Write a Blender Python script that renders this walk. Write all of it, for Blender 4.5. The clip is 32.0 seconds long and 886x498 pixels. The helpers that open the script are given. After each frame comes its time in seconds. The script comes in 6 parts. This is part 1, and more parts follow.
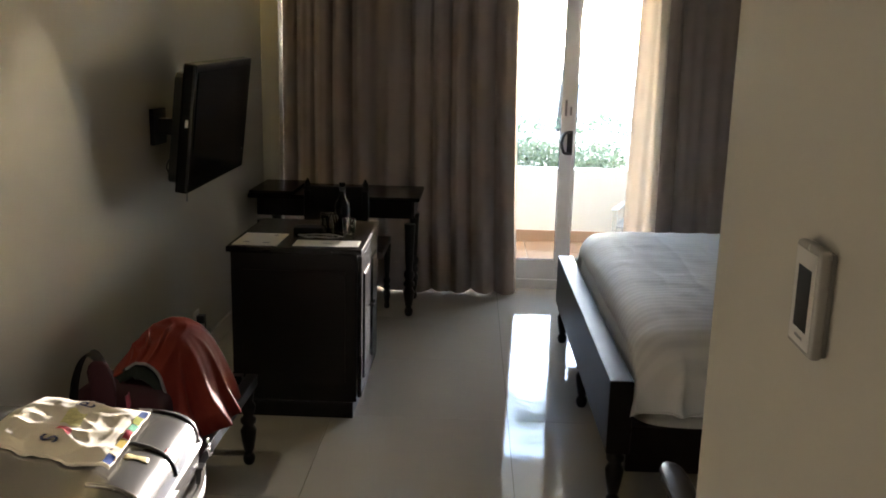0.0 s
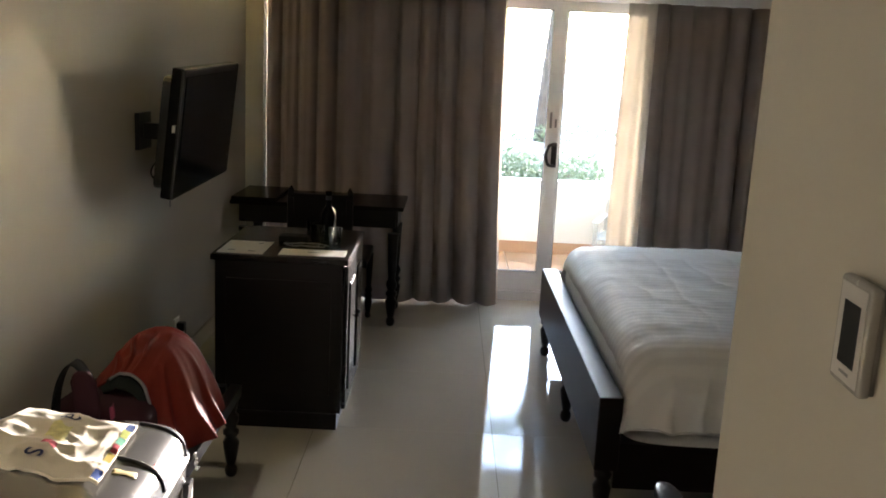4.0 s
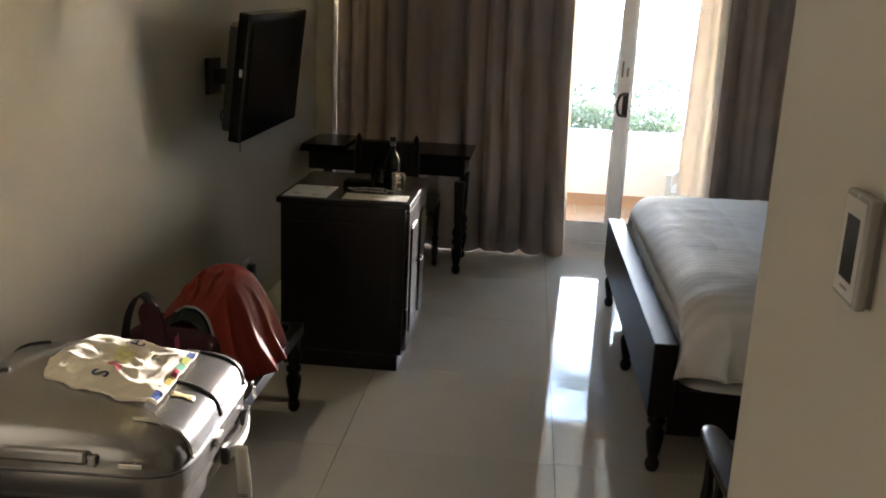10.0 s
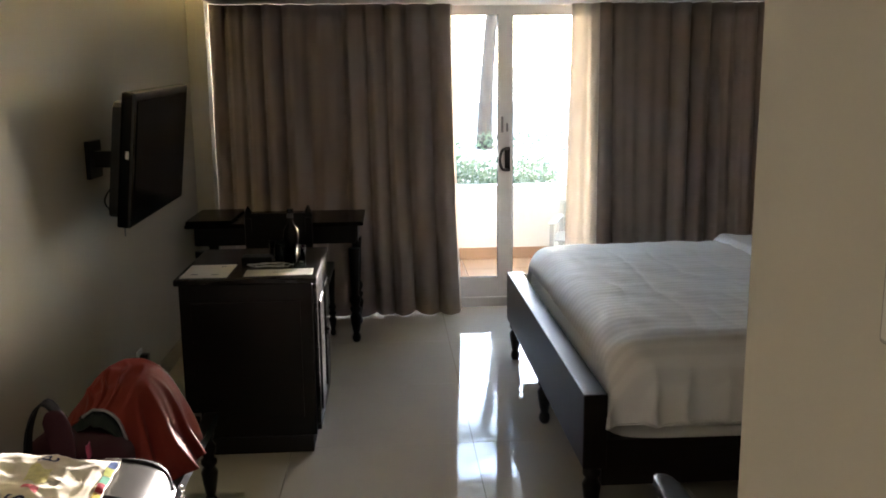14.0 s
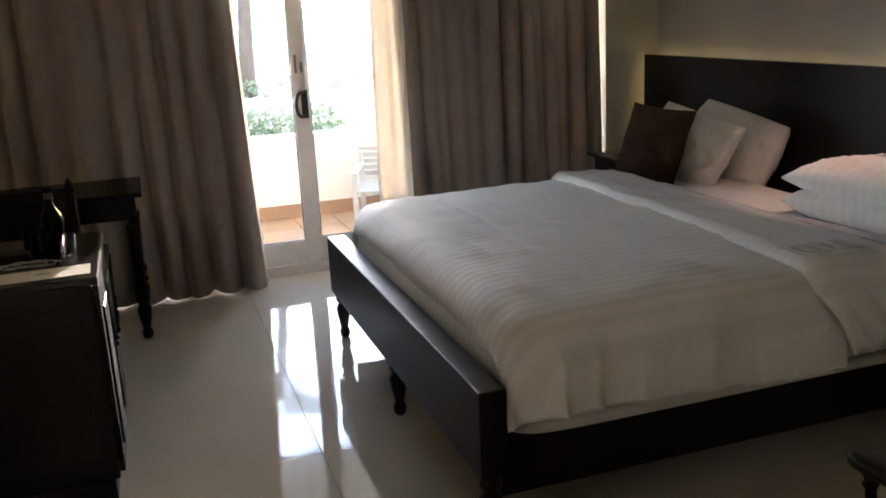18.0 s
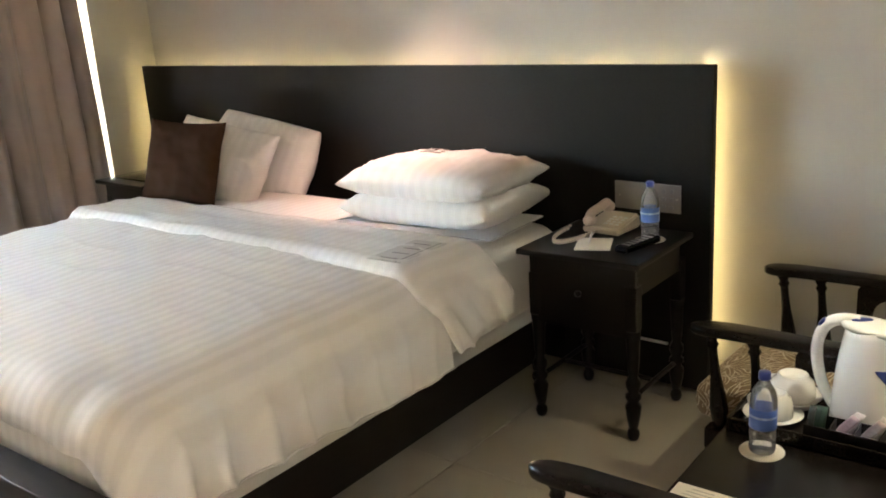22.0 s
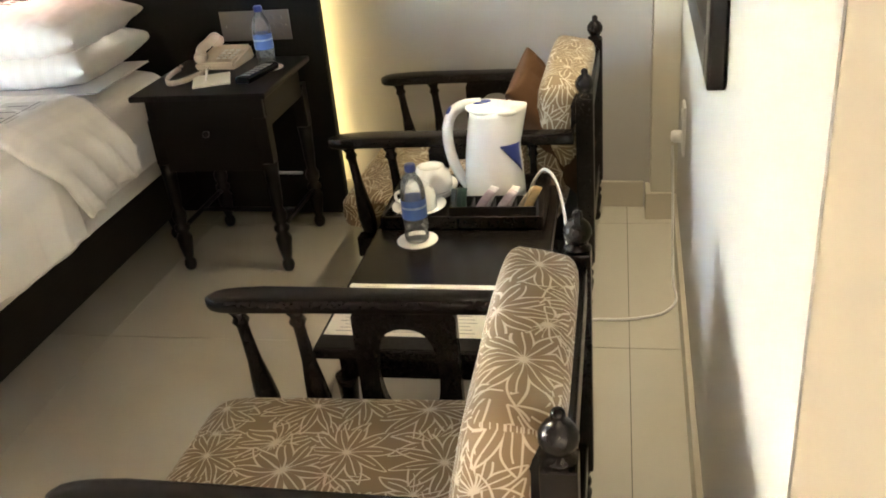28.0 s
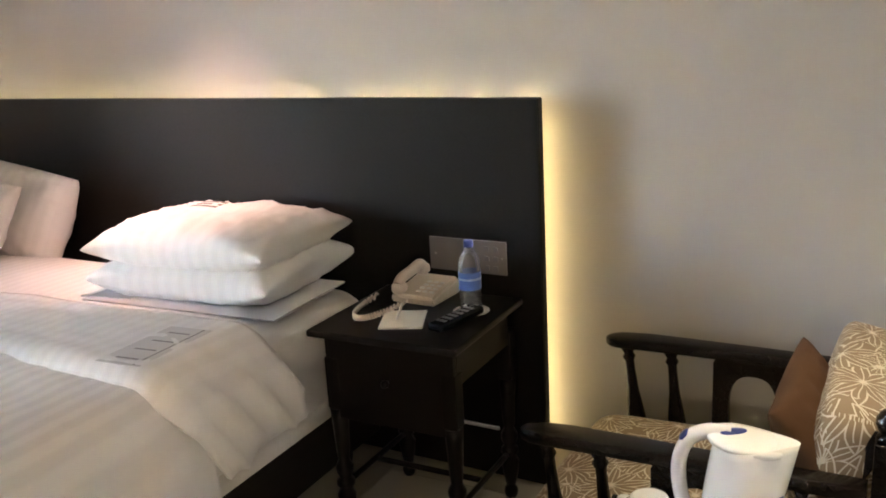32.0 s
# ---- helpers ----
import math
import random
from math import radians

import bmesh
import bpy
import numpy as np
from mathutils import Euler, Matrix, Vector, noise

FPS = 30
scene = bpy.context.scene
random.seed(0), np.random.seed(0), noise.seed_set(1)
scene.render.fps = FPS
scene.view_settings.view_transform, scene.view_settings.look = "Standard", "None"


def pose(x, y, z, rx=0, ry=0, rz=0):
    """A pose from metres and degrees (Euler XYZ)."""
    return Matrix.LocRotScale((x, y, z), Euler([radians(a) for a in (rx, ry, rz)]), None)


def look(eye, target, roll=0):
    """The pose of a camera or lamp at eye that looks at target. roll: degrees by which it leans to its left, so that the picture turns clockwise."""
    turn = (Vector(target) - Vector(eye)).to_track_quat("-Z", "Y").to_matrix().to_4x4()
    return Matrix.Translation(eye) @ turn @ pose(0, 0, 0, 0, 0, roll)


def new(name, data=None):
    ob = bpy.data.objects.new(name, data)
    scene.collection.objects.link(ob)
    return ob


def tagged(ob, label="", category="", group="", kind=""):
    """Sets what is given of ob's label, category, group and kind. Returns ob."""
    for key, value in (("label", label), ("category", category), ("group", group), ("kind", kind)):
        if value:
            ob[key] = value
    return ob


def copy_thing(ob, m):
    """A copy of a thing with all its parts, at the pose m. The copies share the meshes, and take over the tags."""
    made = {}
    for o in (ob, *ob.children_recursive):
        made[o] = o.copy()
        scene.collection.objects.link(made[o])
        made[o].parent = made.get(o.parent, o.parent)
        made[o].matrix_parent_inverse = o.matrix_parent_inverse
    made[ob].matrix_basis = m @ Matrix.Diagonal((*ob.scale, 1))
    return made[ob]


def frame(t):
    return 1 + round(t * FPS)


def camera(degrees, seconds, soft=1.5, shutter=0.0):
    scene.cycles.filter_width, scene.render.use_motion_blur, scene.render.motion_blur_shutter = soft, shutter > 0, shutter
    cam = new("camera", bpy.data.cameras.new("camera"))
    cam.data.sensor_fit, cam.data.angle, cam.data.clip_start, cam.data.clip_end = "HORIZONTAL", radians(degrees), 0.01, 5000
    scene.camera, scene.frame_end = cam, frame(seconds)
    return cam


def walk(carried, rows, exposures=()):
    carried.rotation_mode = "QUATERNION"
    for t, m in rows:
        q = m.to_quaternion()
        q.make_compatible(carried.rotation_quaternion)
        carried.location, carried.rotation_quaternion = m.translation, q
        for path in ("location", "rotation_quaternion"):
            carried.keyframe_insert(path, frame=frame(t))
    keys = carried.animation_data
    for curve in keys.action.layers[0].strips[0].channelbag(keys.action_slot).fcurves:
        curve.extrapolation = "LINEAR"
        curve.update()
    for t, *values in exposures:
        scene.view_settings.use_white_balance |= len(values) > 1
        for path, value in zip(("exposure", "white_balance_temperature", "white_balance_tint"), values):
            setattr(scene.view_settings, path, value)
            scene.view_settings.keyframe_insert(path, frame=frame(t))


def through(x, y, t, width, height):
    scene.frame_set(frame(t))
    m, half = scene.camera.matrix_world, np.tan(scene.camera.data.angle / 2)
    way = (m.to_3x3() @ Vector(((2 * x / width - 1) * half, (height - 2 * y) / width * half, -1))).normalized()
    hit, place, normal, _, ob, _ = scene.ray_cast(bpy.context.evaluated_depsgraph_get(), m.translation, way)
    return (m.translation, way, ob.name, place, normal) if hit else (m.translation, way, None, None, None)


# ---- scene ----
cam = camera(53.1, 32.0, soft=1.8)
PATH = [
    (0, (0.404, 0.19, 1.611), (0.343, 2.144, 1.189), 1.4),
    (0.5, (0.386, 0.192, 1.618), (0.343, 2.147, 1.2), 1.9),
    (1, (0.37, 0.206, 1.622), (0.347, 2.164, 1.213), 2.1),
    (1.5, (0.348, 0.218, 1.623), (0.337, 2.178, 1.226), 2.0),
    (2, (0.339, 0.225, 1.62), (0.332, 2.189, 1.242), 2.1),
    (2.5, (0.336, 0.234, 1.624), (0.327, 2.198, 1.245), 2.8),
    (3, (0.338, 0.235, 1.627), (0.324, 2.196, 1.235), 2.9),
    (3.5, (0.338, 0.228, 1.622), (0.34, 2.188, 1.221), 2.8),
    (5.5, (0.334, 0.204, 1.624), (0.303, 2.16, 1.209), 3.0),
    (6, (0.367, 0.197, 1.611), (0.326, 2.147, 1.166), 3.0),
    (6.5, (0.404, 0.183, 1.606), (0.363, 2.133, 1.161), 3.1),
    (7, (0.41, 0.166, 1.604), (0.363, 2.118, 1.17), 3.6),
    (7.5, (0.405, 0.166, 1.603), (0.318, 2.12, 1.183), 3.5),
    (8, (0.4, 0.165, 1.603), (0.293, 2.117, 1.184), 3.7),
    (8.5, (0.405, 0.161, 1.599), (0.301, 2.114, 1.178), 3.7),
    (9, (0.401, 0.165, 1.595), (0.271, 2.109, 1.143), 3.9),
    (9.5, (0.405, 0.182, 1.592), (0.236, 2.112, 1.097), 3.7),
    (10, (0.417, 0.187, 1.586), (0.247, 2.114, 1.078), 2.6),
    (10.5, (0.439, 0.182, 1.582), (0.35, 2.11, 1.056), 1.8),
    (11, (0.449, 0.189, 1.576), (0.418, 2.125, 1.077), 1.3),
    (11.5, (0.433, 0.205, 1.577), (0.408, 2.156, 1.136), 2.2),
    (12, (0.395, 0.22, 1.582), (0.482, 2.168, 1.14), 1.7),
    (12.5, (0.357, 0.246, 1.586), (0.467, 2.198, 1.163), 0.1),
    (13, (0.321, 0.249, 1.593), (0.432, 2.207, 1.205), -1.0),
    (13.5, (0.295, 0.254, 1.596), (0.395, 2.217, 1.225), -0.1),
    (15.5, (0.139, 0.357, 1.596), (0.288, 2.313, 1.202), -5.0),
    (16, (0.184, 0.477, 1.588), (0.262, 2.443, 1.23), -5.6),
    (16.5, (0.24, 0.666, 1.587), (0.323, 2.629, 1.214), -2.9),
    (17, (0.254, 0.772, 1.579), (0.376, 2.711, 1.103), -2.2),
    (17.5, (0.195, 0.905, 1.536), (0.565, 2.817, 1.08), -1.5),
    (18, (0.127, 1.035, 1.527), (0.734, 2.871, 1.018), -2.9),
    (18.5, (0.14, 1.191, 1.507), (0.793, 2.998, 0.95), -2.6),
    (19, (0.208, 1.362, 1.509), (0.924, 3.16, 1.003), -1.0),
    (19.5, (0.244, 1.443, 1.514), (1.189, 3.14, 1.04), -1.6),
    (20, (0.175, 1.554, 1.521), (1.433, 3.032, 1.035), -4.5),
    (20.5, (0.14, 1.563, 1.524), (1.49, 2.945, 1.007), -3.7),
    (21, (0.141, 1.552, 1.505), (1.543, 2.863, 0.943), -3.2),
    (21.5, (0.136, 1.54, 1.51), (1.536, 2.85, 0.942), -4.1),
    (22, (0.122, 1.547, 1.504), (1.635, 2.734, 0.955), -3.8),
    (22.5, (0.094, 1.563, 1.491), (1.644, 2.685, 0.909), -4.1),
    (23, (0.094, 1.553, 1.47), (1.741, 2.452, 0.778), -4.1),
    (23.5, (0.183, 1.572, 1.438), (1.856, 2.349, 0.664), -4.5),
    (24, (0.211, 1.604, 1.416), (1.862, 2.245, 0.487), -5.4),
    (24.5, (0.133, 1.639, 1.389), (1.811, 2.097, 0.402), -7.0),
    (25, (0.024, 1.643, 1.38), (1.733, 1.951, 0.386), -6.5),
    (25.5, (-0.044, 1.645, 1.378), (1.674, 1.948, 0.401), -4.8),
    (27.5, (0.038, 1.644, 1.385), (1.771, 2.02, 0.46), -5.8),
    (28, (0.097, 1.644, 1.392), (1.843, 2.03, 0.496), -5.5),
    (28.5, (0.191, 1.62, 1.409), (1.932, 2.092, 0.545), -5.0),
    (29, (0.262, 1.591, 1.422), (1.992, 2.195, 0.62), -5.1),
    (29.5, (0.33, 1.598, 1.429), (2.063, 2.3, 0.72), -5.6),
    (30, (0.434, 1.676, 1.437), (2.245, 2.198, 0.766), -4.6),
    (30.5, (0.532, 1.762, 1.433), (2.385, 2.161, 0.796), -5.0),
    (31, (0.642, 1.758, 1.435), (2.446, 2.369, 0.826), -3.5),
    (31.5, (0.709, 1.753, 1.459), (2.454, 2.535, 0.874), -2.5),
    (32, (0.742, 1.752, 1.464), (2.452, 2.654, 0.951), -3.2),
]
STOPS = ((0.0, 5.28), (1.2, 5.52), (3.0, 5.55), (6.0, 5.42), (7.0, 5.36), (8.0, 5.5), (9.5, 5.53), (11.0, 5.08), (12.0, 5.25), (13.0, 5.4), (17.0, 5.5), (19.0, 5.6), (20.5, 6.5), (22.0, 7.35), (23.5, 7.75), (25.0, 7.75), (28.0, 7.8), (29.0, 7.65), (30.0, 7.55), (31.0, 7.65), (32.0, 7.38))
WARMTH = ((0.0, 6420.0, 18.0), (13.0, 6420.0, 18.5), (17.0, 6650.0, 21.0), (19.0, 6750.0, 23.0), (20.5, 6850.0, 22.0), (22.0, 6800.0, 19.0), (25.0, 6650.0, 21.0), (28.0, 6750.0, 19.0), (29.0, 6700.0, 19.5), (30.0, 6520.0, 21.0), (32.0, 6650.0, 25.0))
EXPOSURES = [(t, stops, float(np.interp(t, [w[0] for w in WARMTH], [w[1] for w in WARMTH])), float(np.interp(t, [w[0] for w in WARMTH], [w[2] for w in WARMTH]))) for t, stops in STOPS]
walk(cam, [(t, look(eye, target, roll)) for t, eye, target, roll in PATH], EXPOSURES)
SEAT_FILL_W, WASH_W = 0.44, 0.22
BED_W, HALL_FILL_W, LED_W, TOP_W, COVE_W = 0.76, 0.010, 0.115, 0.62, 0.74

# ---- light and exposure ----
SKY, SUN = 0.15, 0.45
world = bpy.data.worlds.new("world")
scene.world = world
world.use_nodes = True
wn = world.node_tree.nodes
sky = wn.new("ShaderNodeTexSky")
sky.sky_type, sky.sun_disc = "NISHITA", False
sky.sun_elevation, sky.sun_rotation = radians(4.6), radians(21.8)
sky.air_density, sky.dust_density = 0.6, 0.25
wn["Background"].inputs["Strength"].default_value = SKY
world.node_tree.links.new(sky.outputs[0], wn["Background"].inputs["Color"])


def lamp(name, kind, m, power, colour, **more):
    data = bpy.data.lights.new(name, kind)
    data.energy, data.color = power, colour
    if "size" in more:
        data.shadow_soft_size = more["size"]
    if "spot" in more:
        data.spot_size, data.spot_blend = radians(more["spot"]), more["blend"]
    ob = new(name, data)
    ob.matrix_world = m
    return ob


sun = lamp("sun", "SUN", look((0, 0, 0), (-0.40, -1.0, -0.0866)), SUN, (1.0, 0.95, 0.86))
sun.data.angle = radians(0.6)


# ---- materials ----
class Nodes:
    """A small builder for node materials."""

    def __init__(self, name):
        self.mat = bpy.data.materials.new(name)
        self.mat.use_nodes = True
        self.tree = self.mat.node_tree
        self.shader = self.tree.nodes["Principled BSDF"]

    def add(self, kind, sets=(), **links):
        node = self.tree.nodes.new("ShaderNode" + kind)
        for key, value in dict(sets).items():
            if key in node.inputs:
                node.inputs[key].default_value = value
        for key, value in links.items():
            self.link(value, node.inputs[key.replace("_", " ")])
        return node

    def link(self, out, slot):
        self.tree.links.new(out, slot)

    def math(self, op, a, b=0.0, c=0.0):
        node = self.tree.nodes.new("ShaderNodeMath")
        node.operation = op
        for slot, value in zip(node.inputs, (a, b, c)):
            if isinstance(value, (int, float)):
                slot.default_value = value
            else:
                self.link(value, slot)
        return node.outputs[0]

    def coords(self, scale=(1, 1, 1), kind="Object"):
        tc = self.add("TexCoord")
        mp = self.add("Mapping", {"Scale": scale})
        self.link(tc.outputs[kind], mp.inputs["Vector"])
        return mp.outputs[0]

    def noise(self, scale, detail=4.0, rough=0.55, at=None):
        node = self.add("TexNoise", {"Scale": scale, "Detail": detail, "Roughness": rough})
        self.link(at or self.coords(), node.inputs["Vector"])
        return node.outputs[0]

    def ramp(self, value, stops):
        node = self.add("ValToRGB")
        el = node.color_ramp.elements
        while len(el) < len(stops):
            el.new(0.5)
        for e, (p, c) in zip(el, stops):
            e.position, e.color = p, (*c, 1)
        self.link(value, node.inputs["Fac"])
        return node.outputs[0]

    def mix(self, fac, a, b):
        node = self.tree.nodes.new("ShaderNodeMix")
        node.data_type = "RGBA"
        for slot, value in ((node.inputs[0], fac), (node.inputs[6], a), (node.inputs[7], b)):
            if isinstance(value, (int, float)):
                slot.default_value = value
            elif isinstance(value, tuple):
                slot.default_value = (*value, 1)
            else:
                self.link(value, slot)
        return node.outputs[2]

    def bump(self, height, strength=0.2, distance=0.002):
        node = self.add("Bump", {"Strength": strength, "Distance": distance})
        self.link(height, node.inputs["Height"])
        self.link(node.outputs[0], self.shader.inputs["Normal"])

    def set(self, **kw):
        for key, value in kw.items():
            slot = self.shader.inputs[key.replace("_", " ")]
            if isinstance(value, (int, float, tuple)):
                slot.default_value = (*value, 1) if isinstance(value, tuple) and len(value) == 3 and "olor" in key else value
            else:
                self.link(value, slot)
        return self


def plain(name, colour, rough=0.5, metal=0.0, vary=0.08, scale=14.0, bump=0.0, worn=0.16, **kw):
    """A surface of one colour with faint blotches, gloss wear and, if asked, relief."""
    n = Nodes(name)
    f = n.noise(scale, 5.0)
    lo = tuple(c * (1 - vary) for c in colour)
    hi = tuple(min(1, c * (1 + vary)) for c in colour)
    n.set(Base_Color=n.ramp(f, ((0.3, lo), (0.7, hi))), Metallic=metal)
    n.set(Roughness=n.math("MULTIPLY_ADD", n.noise(scale * 3, 3.0), worn, rough - worn / 2))
    if bump:
        n.bump(n.noise(scale * 12, 3.0), bump)
    return n.set(**kw).mat


def painted_wall(name, colour):
    n = Nodes(name)
    big, fine = n.noise(0.9, 4.0), n.noise(160.0, 3.0)
    n.set(Base_Color=n.ramp(big, ((0.25, tuple(c * 0.94 for c in colour)), (0.75, colour))), Roughness=0.62)
    n.bump(n.math("ADD", n.math("MULTIPLY", fine, 0.35), n.noise(22.0, 3.0)), 0.10, 0.002)
    return n.mat


def dark_wood(name, colour=(0.011, 0.0075, 0.006), rough=0.32):
    n = Nodes(name)
    grain = n.noise(9.0, 6.0, 0.6, n.coords((1.0, 14.0, 14.0)))
    wear = n.noise(5.0, 5.0)
    n.set(Base_Color=n.ramp(grain, ((0.3, tuple(c * 0.8 for c in colour)), (0.7, tuple(c * 1.15 for c in colour)))))
    n.set(Roughness=n.math("MULTIPLY_ADD", wear, 0.03, rough - 0.01))
    n.bump(grain, 0.012, 0.0003)
    n.set(Specular_IOR_Level=0.26)
    return n.mat


def tile_mat(name, colour, rough, wave=0.0003):
    n = Nodes(name)
    rnd = n.add("ObjectInfo").outputs["Random"]
    cloud = n.noise(2.2, 6.0, 0.6)
    tone = n.math("ADD", n.math("MULTIPLY", cloud, 0.75), n.math("MULTIPLY", rnd, 0.25))
    n.set(Base_Color=n.ramp(tone, ((0.25, tuple(c * 0.9 for c in colour)), (0.75, colour))))
    n.set(Roughness=n.math("MULTIPLY_ADD", n.noise(7.0, 5.0), 0.09, rough - 0.045))
    n.bump(n.noise(8.0, 2.0), 1.0, wave)
    return n.mat


def cloth(name, colour, weave=900.0, rough=0.85, vary=0.07, through=0.0, **kw):
    n = Nodes(name)
    f = n.noise(weave, 2.0)
    base = n.ramp(n.math("ADD", n.math("MULTIPLY", f, 0.5), n.math("MULTIPLY", n.noise(6.0, 3.0), 0.5)),
                  ((0.3, tuple(c * (1 - vary) for c in colour)), (0.7, tuple(min(1, c * (1 + vary)) for c in colour))))
    n.set(Base_Color=base, Roughness=rough, Sheen_Weight=0.25)
    n.bump(n.math("ADD", f, n.math("MULTIPLY", n.noise(40.0, 3.0), 1.5)), 0.12, 0.001)
    if through:
        tr = n.add("BsdfTranslucent")
        n.link(base, tr.inputs["Color"])
        mx = n.add("MixShader", {"Fac": through})
        n.link(n.shader.outputs[0], mx.inputs[1])
        n.link(tr.outputs[0], mx.inputs[2])
        n.link(mx.outputs[0], n.tree.nodes["Material Output"].inputs["Surface"])
    return n.set(**kw).mat


def satin_stripe(name, axis=1, period=0.052, dull=0.92):
    """White cotton with woven satin stripes."""
    n = Nodes(name)
    sep = n.add("SeparateXYZ")
    n.link(n.coords(), sep.inputs[0])
    wob = n.math("MULTIPLY_ADD", n.noise(1.6, 2.0), 0.02, sep.outputs[axis])
    s = n.math("SINE", n.math("MULTIPLY", wob, 2 * math.pi / period))
    band = n.math("MULTIPLY_ADD", s, 0.5, 0.5)
    weave = n.noise(700.0, 2.0)
    n.set(Base_Color=n.mix(n.ramp(band, ((0.25, (0, 0, 0)), (0.75, (1, 1, 1)))), (0.80 * dull, 0.79 * dull, 0.775 * dull), (0.80, 0.79, 0.775)), Sheen_Weight=0.2)
    n.set(Roughness=n.math("MULTIPLY_ADD", band, -0.24, 0.82))
    n.bump(n.math("ADD", n.math("MULTIPLY", weave, 0.3), n.math("ADD", n.math("MULTIPLY", band, 0.3), n.noise(16.0, 4.0))), 0.22, 0.003)
    return n.mat


def leaf_fabric(name):
    """Tan upholstery woven with cream outlined flowers of long pointed petals."""
    n = Nodes(name)
    pos, nor = n.add("SeparateXYZ"), n.add("SeparateXYZ")
    n.link(n.coords(), pos.inputs[0])
    n.link(n.add("NewGeometry").outputs["Normal"], nor.inputs[0])
    flat = n.math("GREATER_THAN", n.math("ABSOLUTE", nor.outputs[2]), 0.6)
    end = n.math("GREATER_THAN", n.math("ABSOLUTE", nor.outputs[0]), 0.6)

    def pick(mask, a, b):
        return n.math("ADD", n.math("MULTIPLY", mask, b), n.math("MULTIPLY", n.math("SUBTRACT", 1.0, mask), a))

    wob = n.math("MULTIPLY_ADD", n.noise(8.0, 1.0), 0.050, -0.025)
    u = n.math("ADD", pick(end, pos.outputs[0], pos.outputs[1]), wob)
    v = n.math("SUBTRACT", pick(flat, pos.outputs[2], pos.outputs[1]), wob)

    def flowers(scale, reach, petals, width, shift):
        com = n.add("CombineXYZ")
        n.link(n.math("ADD", u, shift), com.inputs[0])
        n.link(n.math("ADD", v, shift * 1.7), com.inputs[1])
        vor = n.add("TexVoronoi", {"Scale": scale, "Randomness": 0.55})
        vor.voronoi_dimensions = "2D"
        n.link(com.outputs[0], vor.inputs["Vector"])
        off = n.add("VectorMath")
        off.operation = "SUBTRACT"
        n.link(com.outputs[0], off.inputs[0])
        n.link(vor.outputs["Position"], off.inputs[1])
        xy = n.add("SeparateXYZ")
        n.link(off.outputs[0], xy.inputs[0])
        tone = n.add("SeparateColor")
        n.link(vor.outputs["Color"], tone.inputs[0])
        size = n.add("VectorMath")
        size.operation = "LENGTH"
        n.link(off.outputs[0], size.inputs[0])
        r = size.outputs["Value"]
        ang = n.math("MULTIPLY", n.math("ARCTAN2", xy.outputs[1], xy.outputs[0]), petals / (2 * math.pi))
        ang = n.math("FRACT", n.math("ADD", n.math("ADD", ang, tone.outputs[0]), 20.0))
        away = n.math("MULTIPLY", n.math("MULTIPLY", n.math("ABSOLUTE", n.math("SUBTRACT", ang, 0.5)), 2 * math.pi / petals), r)
        lens = n.math("MULTIPLY", n.math("SINE", n.math("MULTIPLY", n.math("MINIMUM", n.math("DIVIDE", r, reach), 1.0), math.pi)), width)
        d = n.math("ABSOLUTE", n.math("SUBTRACT", away, lens))
        vein = n.math("ADD", n.math("MULTIPLY", away, 1.4), n.math("GREATER_THAN", r, reach * 0.72))
        return n.math("MINIMUM", n.math("ADD", d, n.math("GREATER_THAN", r, reach)), vein), r

    a, ra = flowers(6.5, 0.100, 10, 0.0138, 0.0)
    b, _ = flowers(8.0, 0.082, 9, 0.0120, 0.43)
    b = n.math("ADD", b, n.math("LESS_THAN", ra, 0.070))
    ink = n.ramp(n.math("MULTIPLY", n.math("MINIMUM", a, b), 72.0), ((0.0, (1, 1, 1)), (0.085, (1, 1, 1)), (0.16, (0, 0, 0))))
    weave = n.noise(600.0, 2.0)
    ground = n.ramp(n.noise(3.0, 2.0), ((0.3, (0.200, 0.138, 0.076)), (0.7, (0.245, 0.172, 0.098))))
    n.set(Base_Color=n.mix(ink, ground, (0.60, 0.525, 0.40)), Roughness=0.85, Sheen_Weight=0.1)
    n.bump(n.math("ADD", n.math("MULTIPLY", ink, 0.6), weave), 0.18, 0.001)
    return n.mat


def thin_glass(name, tint=(0.97, 0.98, 0.97), ior=1.3, milk=0.0):
    """A thin clear wall with a faint mirror."""
    n = Nodes(name)
    tr = n.add("BsdfTransparent", {"Color": (*tint, 1)})
    gl = n.add("BsdfGlossy", {"Roughness": 0.0})
    mx = n.add("MixShader")
    n.link(n.add("Fresnel", {"IOR": ior}).outputs[0], mx.inputs[0])
    n.link(tr.outputs[0], mx.inputs[1])
    n.link(gl.outputs[0], mx.inputs[2])
    out = mx
    if milk:
        out = n.add("MixShader", {"Fac": milk})
        n.link(mx.outputs[0], out.inputs[1])
        n.link(n.shader.outputs[0], out.inputs[2])
    n.link(out.outputs[0], n.tree.nodes["Material Output"].inputs["Surface"])
    return n.mat


def glowing(name, colour, strength):
    n = Nodes(name)
    n.set(Base_Color=colour, Emission_Color=colour, Emission_Strength=strength)
    return n.mat


